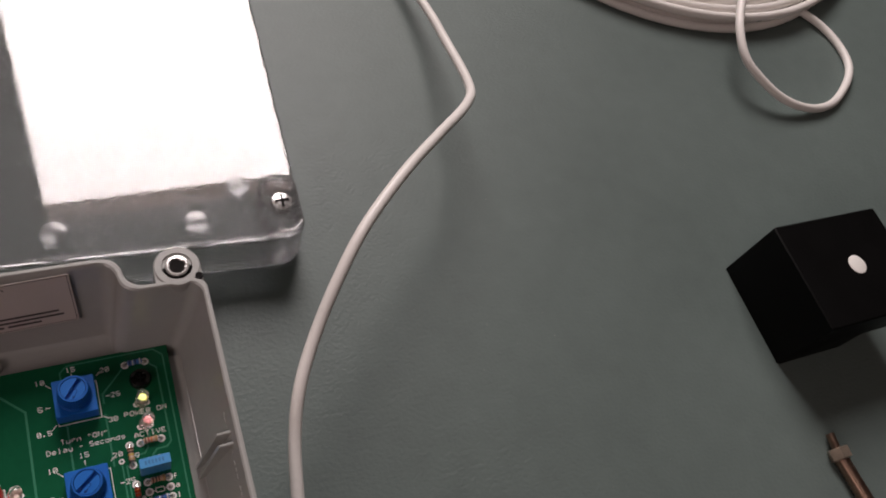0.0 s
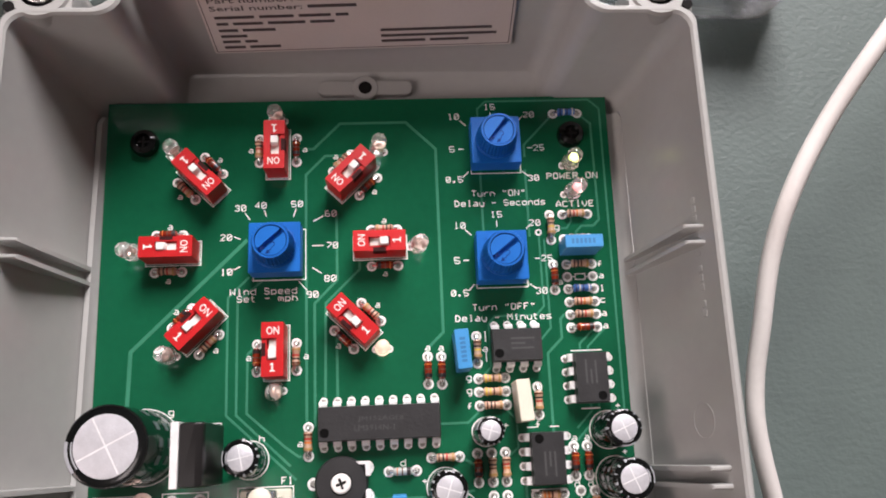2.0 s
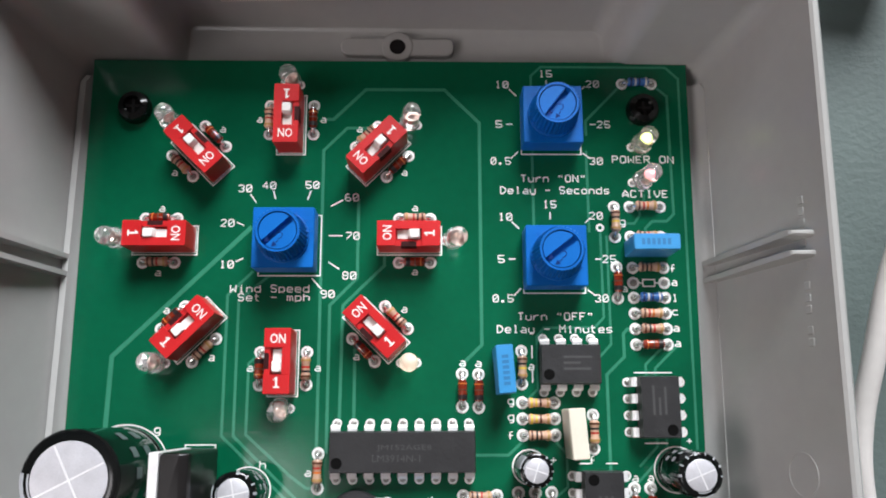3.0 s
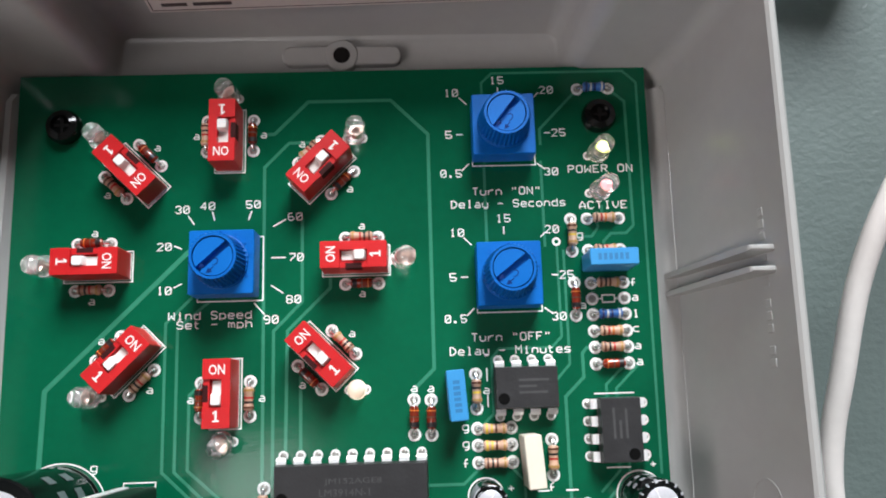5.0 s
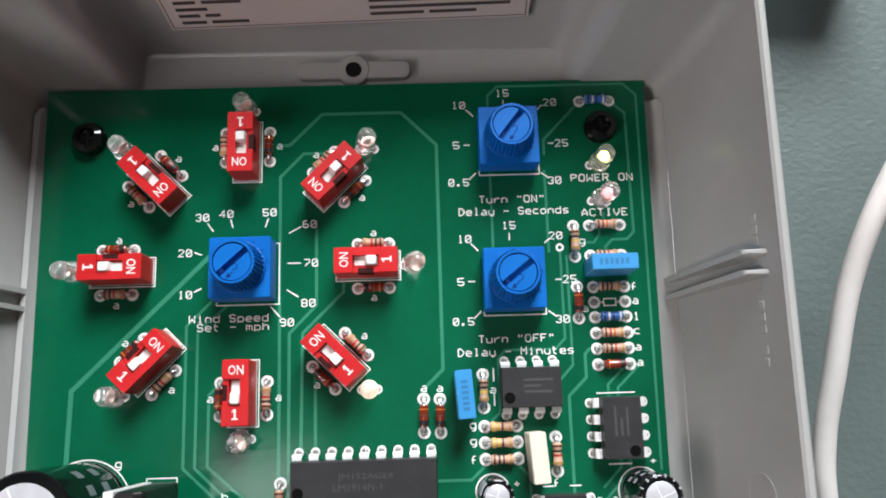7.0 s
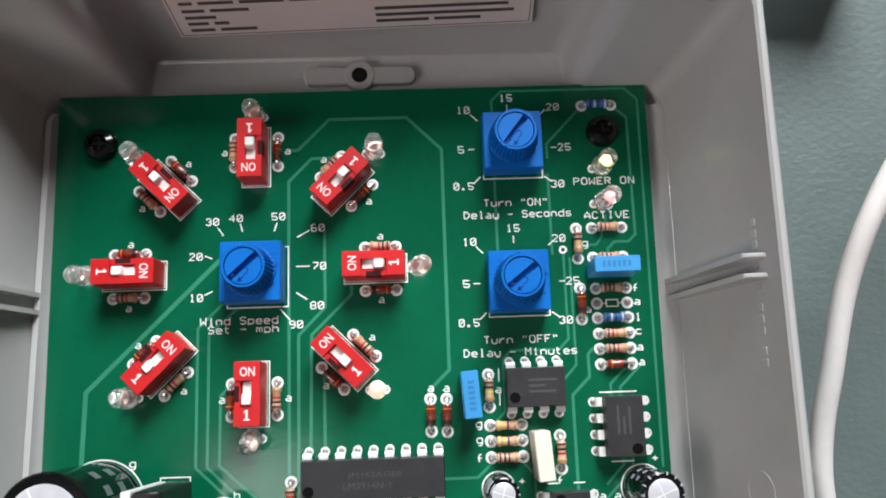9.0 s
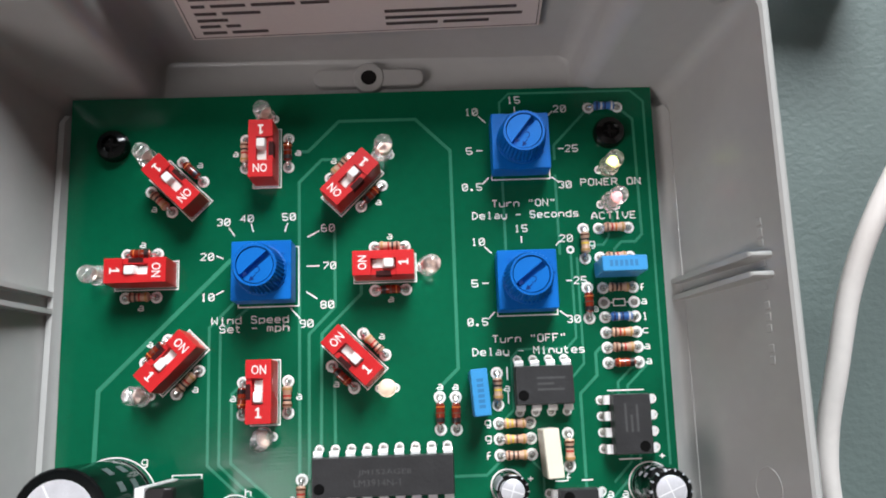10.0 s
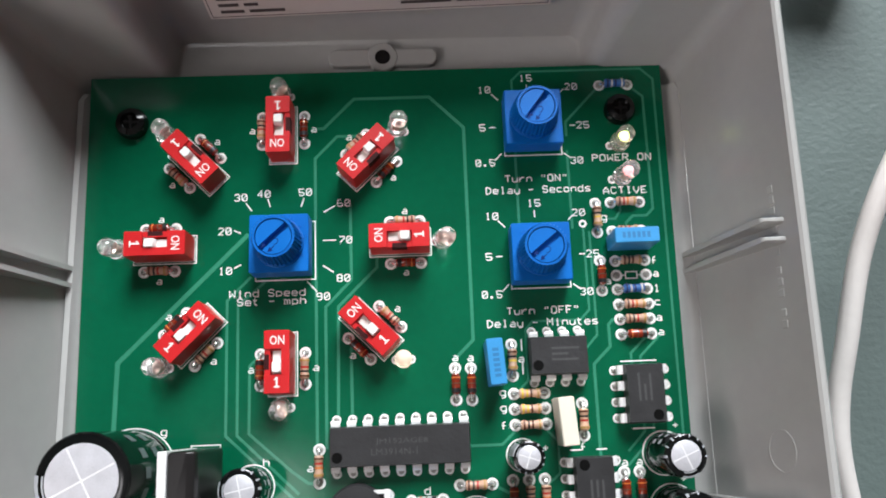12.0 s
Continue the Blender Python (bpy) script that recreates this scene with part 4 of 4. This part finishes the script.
for a in ((47.0, 34.8, 52.0, 34.8, "c"), (44.4, 34.8, 44.4, 29.7, "y"), (46.9, 29.8, 51.9, 29.8, "a"), (47.0, 24.65, 52.0, 24.65, "d"), (47.0, 19.8, 52.0, 19.8, "blue"), (47.0, 17.25, 52.0, 17.25, "c"),
          (47.0, 14.8, 52.0, 14.8, "a"), (47.0, 12.3, 52.0, 12.3, "diode"), (44.4, 24.8, 44.4, 19.7, "diode"), (46.7, 56.2, 51.7, 56.2, "blue"), (28.7, 11.3, 28.7, 6.2, "y"), (28.7, 3.3, 33.7, 3.3, "y2"),
          (28.7, 0.85, 33.7, 0.85, "y2"), (28.7, -1.65, 33.7, -1.65, "d"), (39.65, 1.4, 39.65, -3.7, "a"), (19.35, 7.8, 19.35, 2.7, "diode"), (21.9, 7.7, 21.9, 2.6, "diode"), (-2.8, -4.3, -2.8, -9.4, "c"),
          (19.4, -10.6, 24.5, -10.6, "a"), (11.6, -12.7, 16.6, -12.7, "zener"), (27.8, -10.2, 27.8, -15.3, "diode"), (30.4, -10.2, 30.4, -15.3, "d"), (32.9, -10.2, 32.9, -15.3, "c"), (30.4, -17.8, 30.4, -22.9, "a"),
          (32.9, -17.8, 32.9, -22.9, "d"), (45.6, -9.6, 45.6, -14.9, "diode"), (48.1, -9.6, 48.1, -14.9, "diode"), (38.1, -17.9, 43.2, -17.9, "b"), (39.0, -20.5, 44.1, -20.5, "diode"), (39.0, -23.0, 44.1, -23.0, "a"),
          (48.9, -17.6, 48.9, -22.7, "b"), (21.0, -20.5, 21.0, -25.6, "a")):
    resistor(*a)
for s, x, y in (("f", 53.6, 24.6), ("a", 53.6, 22.2), ("1", 53.6, 19.8), ("c", 53.5, 17.4), ("a", 53.5, 14.8), ("a", 53.6, 12.4), ("g", 45.7, 32.0), ("a", 45.5, 21.2), ("a", 30.2, 8.8), ("g", 26.9, 3.3), ("g", 26.9, 0.85), ("f", 26.9, -1.65),
                ("a", 19.4, 9.4), ("a", 21.9, 9.3), ("g", -27.5, -0.9), ("h", -11.2, -5.9), ("+", 54.5, -2.6), ("+", 33.3, -5.4), ("+", 18.0, -14.6), ("d", 45.7, -16.3), ("d", 48.2, -16.3), ("a", -4.3, -7.2),
                ("F1", -6.6, -13.4), ("+", 55, -11.0), ("f", 39.4, -5.4), ("a", 45.8, -8.2), ("a", 48.2, -8.2), ("+", -20.2, -13.2), ("-", -26.0, -13.4), ("d", 14.2, -11.2)):
    silk_text(s, x, y, 1.9 if len(s) > 1 else 0.85)
# an empty resistor place, pads and outline alone
for x, y, rot in ((49.5, 22.2, 0), (46.3, -20.0, 90)):
    c, sn = math.cos(radians(rot)), math.sin(radians(rot))
    pad(x - 2.5 * c, y - 2.5 * sn)
    pad(x + 2.5 * c, y + 2.5 * sn)
    silk_rect(1.9, 1.1, x, y, rot)
    tick(x - 1.5 * c, y - 1.5 * sn, x - 0.95 * c, y - 0.95 * sn)
    tick(x + 0.95 * c, y + 0.95 * sn, x + 1.5 * c, y + 1.5 * sn)


def outward(rot, s):
    """The way out of a chip's side in the board's plane."""
    return (-s * math.sin(radians(rot)), s * math.cos(radians(rot)))


def chip(x, y, n, rot, label, lines=()):
    """A dual in-line chip: n pins a side, lying along its own x; pin 1 at the lower left."""
    p = thing("dip_chip", spot(x, y, 0, rot), label, "chip", "black chips on the board")
    ln_ = n * 2.54 - 0.75
    body = Mesh().skin([rrect(ln_ - 0.4, 5.8, 0.1, 0.5, n=1), rrect(ln_, 6.2, 0.1, 2.0, n=1), rrect(ln_ - 0.4, 5.8, 0.1, 3.7, n=1)])
    b = part("body", body, BLACK, p, key=("chip", n))
    # darker flat disc; the dimple's shade is in its colour
    part("notch", Mesh().lathe([(0.85, 3.69), (0.85, 3.72)], 16), BLOCKM, b, "flat dark disc for the shade in the moulded dimple", at=mmpose(-ln_ / 2 + 1.25, -1.6, 0), key="cnotch")
    for i in range(n):
        for s in (1, -1):
            px = (i - (n - 1) / 2) * 2.54
            pin = Mesh()
            pin.skin([[(-0.72, s * a, z0), (0.72, s * a, z0), (0.72, s * b_, z1), (-0.72, s * b_, z1)] for a, z0, b_, z1 in ((3.1, 1.85, 3.1, 2.1), (3.55, 1.9, 3.6, 2.15), (3.75, 1.6, 4.0, 1.9), (3.78, 0.9, 4.02, 0.9))])
            pin.skin([[(-w_, s * 3.79, z), (w_, s * 3.79, z), (w_, s * 4.01, z), (-w_, s * 4.01, z)] for w_, z in ((0.7, 1.0), (0.3, 0.7), (0.25, 0.0))])
            part("pin", pin, PINTIN, p, at=mmpose(px, 0, 0), key=("pin", s))
            r_ = Matrix.Rotation(radians(rot), 4, 'Z') @ Vector((px, s * 3.9, 0))
            pad(x + r_.x + 0.28 * outward(rot, s)[0], y + r_.y + 0.28 * outward(rot, s)[1], 0.72)
    for body_, tx, ty, cap, w in lines:
        writing(body_, mmpose(tx, ty, 3.7), cap, w, GREYIC, b)
    return p


chip(10.16, -3.95, 9, 0, "black eighteen-pin chip with faint grey lettering", (("JM152AGE8", 0.3, 0.6, 1.0, 8.2), ("LM3914N-1", -0.9, -0.9, 1.0, 7.2)))
chip(35.95, 9.1, 4, 0, "black eight-pin chip with a round mark", ())
chip(49.4, 2.6, 4, 90, "black eight-pin chip with faint printed lines", ())
chip(40.3, -11.55, 4, -90, "black eight-pin chip with a round mark", ())
for c in [o for o in scene.objects if o.name.startswith("dip_chip")]:
    if c.name != "dip_chip":
        b = [o for o in c.children if o.name.startswith("body")][0]
        part("marking", Mesh().box(-1.2, 0.9, 3.7, 3.2, 1.25, 3.715).box(-1.2, 0.0, 3.7, 1.4, 0.35, 3.715).box(-1.2, -0.9, 3.7, 3.0, -0.55, 3.715), GREYIC, b, "faint unreadable print", key="icmark")
for x0, y0, x1, y1 in ((46.4, 7.9, 52.4, 7.9), (47.6, -2.9, 51.2, -2.9), (30.4, 12.2, 30.4, 10.2), (30.4, 8.4, 30.4, 6.4), (37.2, -5.9, 39.0, -5.9), (41.4, -5.9, 43.2, -5.9), (37.2, -17.0, 43.6, -17.0)):
    tick(x0, y0, x1, y1)


def box_cap(x, y, w, d, h, rot, mat, label, print_=True):
    p = thing("film_capacitor", spot(x, y, 0, rot), label, "capacitor", "box capacitors on the board")
    b = part("case", Mesh().slab(w, d, 0.35, h, 0.25, 0.12), mat, p, key=("bcap", w, d, h, mat.name))
    for s in (1, -1):
        part("lead", Mesh().tube([(s * 2.5, 0, 0), (s * 2.5, 0, 0.6)], 0.3, 8), STEEL, p, key=("bclead", s))
        q = Matrix.Rotation(radians(rot), 4, 'Z') @ Vector((s * 2.5, 0, 0))
        pad(x + q.x, y + q.y)
    if print_:
        m = Mesh()
        for k in range(6):
            m.box(-2.4 + 0.8 * k, -0.5, h, -1.9 + 0.8 * k, 0.5, h + 0.02)
        part("marking", m, INK, b, "faint printed code", key=("bcmark", h))


box_cap(49.3, 27.6, 7.2, 2.5, 6.9, 0, SKYB, "sky-blue box capacitor with faint print")
box_cap(25.6, 8.2, 7.2, 2.6, 6.9, 94, SKYB, "sky-blue box capacitor with faint print")
box_cap(36.2, -1.3, 7.4, 2.5, 6.9, 94, CREAM, "cream-white box capacitor standing on the board", False)
box_cap(13.4, -20.2, 7.2, 2.5, 6.9, 90, SKYB, "sky-blue box capacitor with faint print")
box_cap(8.6, -21.0, 5.0, 2.5, 6.9, 0, SKYB, "sky-blue box capacitor with faint print")


def electrolytic(x, y, r, h, ang, label, sleeve=None, ringr=None, lean=(0, 0)):
    """An upright can in a shrink sleeve: bright scored top, pale stripe down one side."""
    p = thing("electrolytic_capacitor", spot(x, y, 0, ang, lean), label, "capacitor", "electrolytic capacitors on the board")
    sl = sleeve or SLEEVE
    q_ = 0.74 if r > 5 else 0.67
    prof = [(r * 0.86, 0.05), (r * 0.97, 0.3), (r, 0.9), (r * 0.99, 1.3), (r * 0.93, 1.7), (r * 0.99, 2.1), (r, 2.6), (r, h - 0.5), (r * 0.96, h - 0.15), (r * 0.86, h), (r * q_, h - 0.02)]
    can = part("sleeve", Mesh().lathe(prof, 32), sl, p, key=("can", r, h, sl.name))
    top = part("top", Mesh().lathe([(r * (q_ + 0.03), h - 0.3), (r * (q_ + 0.03), h + 0.02), (r * q_, h + 0.06)], 32, cap0=False), ALU, p, "bright scored aluminium top", key=("top", r, h))
    for a in (0, 90):
        w = 0.012 * r + 0.06
        part("score", Mesh().skin([[(-r * q_, -w, z), (r * q_, -w, z), (r * q_, w, z), (-r * q_, w, z)] for z in (h + 0.055, h + 0.085 + 0.004 * (a > 0))]), SCORE, top, at=mmpose(0, 0, 0, 0, 0, a + 12), key=("score", r, h, a))
    arc = [radians(a) for a in np.linspace(-24, 24, 9)]
    st = Mesh()
    rows = [[(q * math.cos(a), q * math.sin(a), z) for a in arc] for q, z in ((r * 1.008, 2.8), (r * 1.008, h - 0.5), (r * 0.97, h - 0.12), (r * (q_ + 0.05), h + 0.03))]
    for i in range(len(rows) - 1):
        at = len(st.v)
        st.v += rows[i] + rows[i + 1]
        st.f += [(at + k, at + k + 1, at + 9 + k + 1, at + 9 + k) for k in range(8)]
    part("stripe", st, GREYP, can, "pale grey polarity stripe", key=("stripe", r, h))
    mk = Mesh()
    for k in range(5):
        a0 = radians(110 + 26 * k)
        for zz in (h * 0.35, h * 0.62):
            loops_ = [[(r * 1.006 * math.cos(a0 + d), r * 1.006 * math.sin(a0 + d), zz + e * h * 0.055) for d, e in ((0, -1), (0.12, -1), (0.24, -1), (0.24, 1), (0.12, 1), (0, 1))]]
            at = len(mk.v)
            mk.v += loops_[0]
            mk.f += [(at, at + 1, at + 4, at + 5), (at + 1, at + 2, at + 3, at + 4)]
    if r < 5:
        for k in range(8):
            a0, wide = radians(75 + 26 * k), (0.07, 0.13, 0.09)[k % 3]
            at = len(mk.v)
            mk.v += [(r * q * math.cos(a0 + d), r * q * math.sin(a0 + d), z) for q, z in ((1.005, h - 0.5), (0.97, h - 0.1), (0.87, h + 0.02)) for d in (0, wide)]
            mk.f += [(at, at + 1, at + 3, at + 2), (at + 2, at + 3, at + 5, at + 4)]
    part("marking", mk, DIMP if r > 5 else GREYP, can, "dim grey printed marks" if r > 5 else "pale grey printed marks", key=("emark", r, h))
    silk_circle(ringr or r + 0.25, x, y)


electrolytic(-32.2, -6.6, 6.5, 19.5, 195, "large black electrolytic capacitor with a silvery scored top", lean=(0, 0))
electrolytic(-13.3, -9.6, 3.15, 11.5, 180, "small black electrolytic capacitor with a bright top", lean=(2, -2))
electrolytic(52.3, -6.9, 3.2, 11.5, 280, "small black electrolytic capacitor with a bright top")
electrolytic(53.0, -15.4, 3.5, 12.5, 10, "black electrolytic capacitor with a bright scored top")
electrolytic(52.9, -22.6, 3.0, 11.0, 200, "dark blue electrolytic capacitor with a bright top", NAVY)
electrolytic(29.6, -6.4, 2.5, 8.5, 150, "small black electrolytic capacitor with a bright top", ringr=2.6)
electrolytic(21.8, -15.8, 3.2, 11.5, 330, "black electrolytic capacitor with a bright scored top", lean=(0, 0))

# voltage regulator standing upright
reg = thing("voltage_regulator", spot(-20.4, -8.4, 0, 90), "black voltage regulator standing upright with a metal tab", "regulator")
part("body", Mesh().skin([rrect(10.2, 3.9, 0.5, 2.6, 0, -0.95, 4), rrect(10.2, 3.9, 0.5, 16.3, 0, -0.95, 4), rrect(10.2, 3.9, 0.5, 16.6, 0, -0.95, 4), rrect(10.1, 3.6, 0.5, 17.3, 0, -0.85, 4), rrect(9.9, 2.6, 0.4, 17.7, 0, -0.4, 4)]), REGM, reg)
tab = Mesh().slab(10.4, 1.3, 2.6, 18.0, 0.1, 0.1, 0, 1.66, n=1)
part("tab", tab, PINTIN, reg, "bright metal tab")
for s in (-2.54, 0, 2.54):
    part("lead", Mesh().box(s - 0.35, -0.25, 0, s + 0.35, 0.25, 2.8), STEEL, reg, key=("reglead", s))
    pad(-20.7, -8.2 + s)
silk_rect(4.6, 10.6, -20.8, -8.2)

# round trimmer
trim = thing("trimmer", spot(3.2, -14.3, 0), "round black trimmer with bright terminals and a cross slot", "trimmer")
part("body", Mesh().lathe([(4.4, 0.3), (4.7, 0.8), (4.7, 2.6), (4.4, 3.1), (2.0, 3.2), (1.9, 2.6)], 32), BLACK, trim)
rot_ = part("rotor", Mesh().lathe([(1.75, 2.5), (1.75, 3.5), (1.5, 3.7)], 20), WHITEP, trim, "white rotor")
part("cross_slot", Mesh().box(-0.95, -0.24, 3.69, 0.95, 0.24, 3.74).box(-0.24, -0.95, 3.69, 0.24, 0.95, 3.735), HOLE_SHADE, rot_, at=mmpose(0, 0, 0, 0, 0, 20))
for s in (1, -1):
    t_ = part("terminal", Mesh().slab(3.4, 2.6, 2.2, 2.9, 0.3, 0.1, 3.6, s * 2.4).slab(1.0, 1.2, 0, 2.4, 0.2, 0.05, 4.6, s * 2.5), PINTIN, trim, "bright bent terminal")
    part("window", Mesh().box(2.9, s * 2.4 - 0.75, 2.9, 4.3, s * 2.4 + 0.75, 2.93), HOLE_SHADE, t_)
    pad(3.2 + 4.6, -14.3 + s * 2.5, 1.1)
pad(-1.9, -14.3, 1.1)

# transistor
tr = thing("transistor", spot(24.0, -19.8, 0, 160), "small black half-round transistor", "transistor")
half = [(2.3 * math.cos(a), 2.3 * math.sin(a)) for a in np.linspace(-0.6, math.pi + 0.6, 18)]
part("body", Mesh().skin([[(x, y, z) for x, y in half] for z in (1.5, 6.0)] + [[(x * 0.94, y * 0.94, 6.2) for x, y in half]]), BLACK, tr)
for s in (-1.27, 0, 1.27):
    part("lead", Mesh().tube([(s, 0, 0), (s, 0, 1.8)], 0.25, 6), STEEL, tr, key=("trlead", s))
silk_circle(2.7, 24.6, -19.6)

# fuse in its clips
fuse = thing("fuse_holder", spot(-10.2, -25.5, 0), "glass fuse held in bright metal clips", "fuse")
part("base", Mesh().slab(9.0, 21.5, 0.0, 1.6, 0.5, 0.2), CREAM, fuse)
for s in (1, -1):
    for q in (1, -1):
        part("clip", Mesh().slab(0.5, 4.2, 1.2, 8.0, 0.1, 0.05, q * 3.0, s * 7.4), STEEL, fuse, key=("clip", s, q))
    part("cap", Mesh().lathe([(2.0, -2.8), (2.6, -2.6), (2.6, 2.6), (2.0, 2.8)], 20), STEEL, fuse, "metal end cap", at=mmpose(0, s * 8.0, 5.6, 90, 0, 0), key="fcap")
part("tube", Mesh().lathe([(2.3, -6.5), (2.3, 6.5)], 20), CLEAR, fuse, "glass tube", at=mmpose(0, 0, 5.6, 90, 0, 0))
silk_rect(9.8, 22.4, -10.4, -25.6)
b_ = thing("terminal_pin", spot(-10.2, -16.2, 0), "pale round-headed terminal pin beside the fuse", "terminal")
part("head", Mesh().lathe([(0.6, 0.0), (0.6, 7.0), (1.9, 7.2), (2.0, 8.0), (1.2, 8.5)], 20), CREAM, b_)

# outlined place below the regulator with its two pads, and the ringed hole beside it
silk_rect(8.0, 8.0, -24.5, -18.8)
silk_rect(9.5, 8.0, -36.0, -19.0)
for x in (-26.9, -22.0):
    pad(x, -16.2, 1.1)
part("ringed_hole", Mesh().skin([ring(r, z, 24) for r, z in ((2.0, 0.0), (2.0, 0.08), (1.2, 0.1), (1.1, 0.0))], False, False), COPPER, board, at=mmpose(-32.0, -16.4, 0))
part("hole_dark", Mesh().lathe([(1.1, 0.0), (1.1, 0.03)], 20), HOLE_SHADE, board, at=mmpose(-32.0, -16.4, 0))
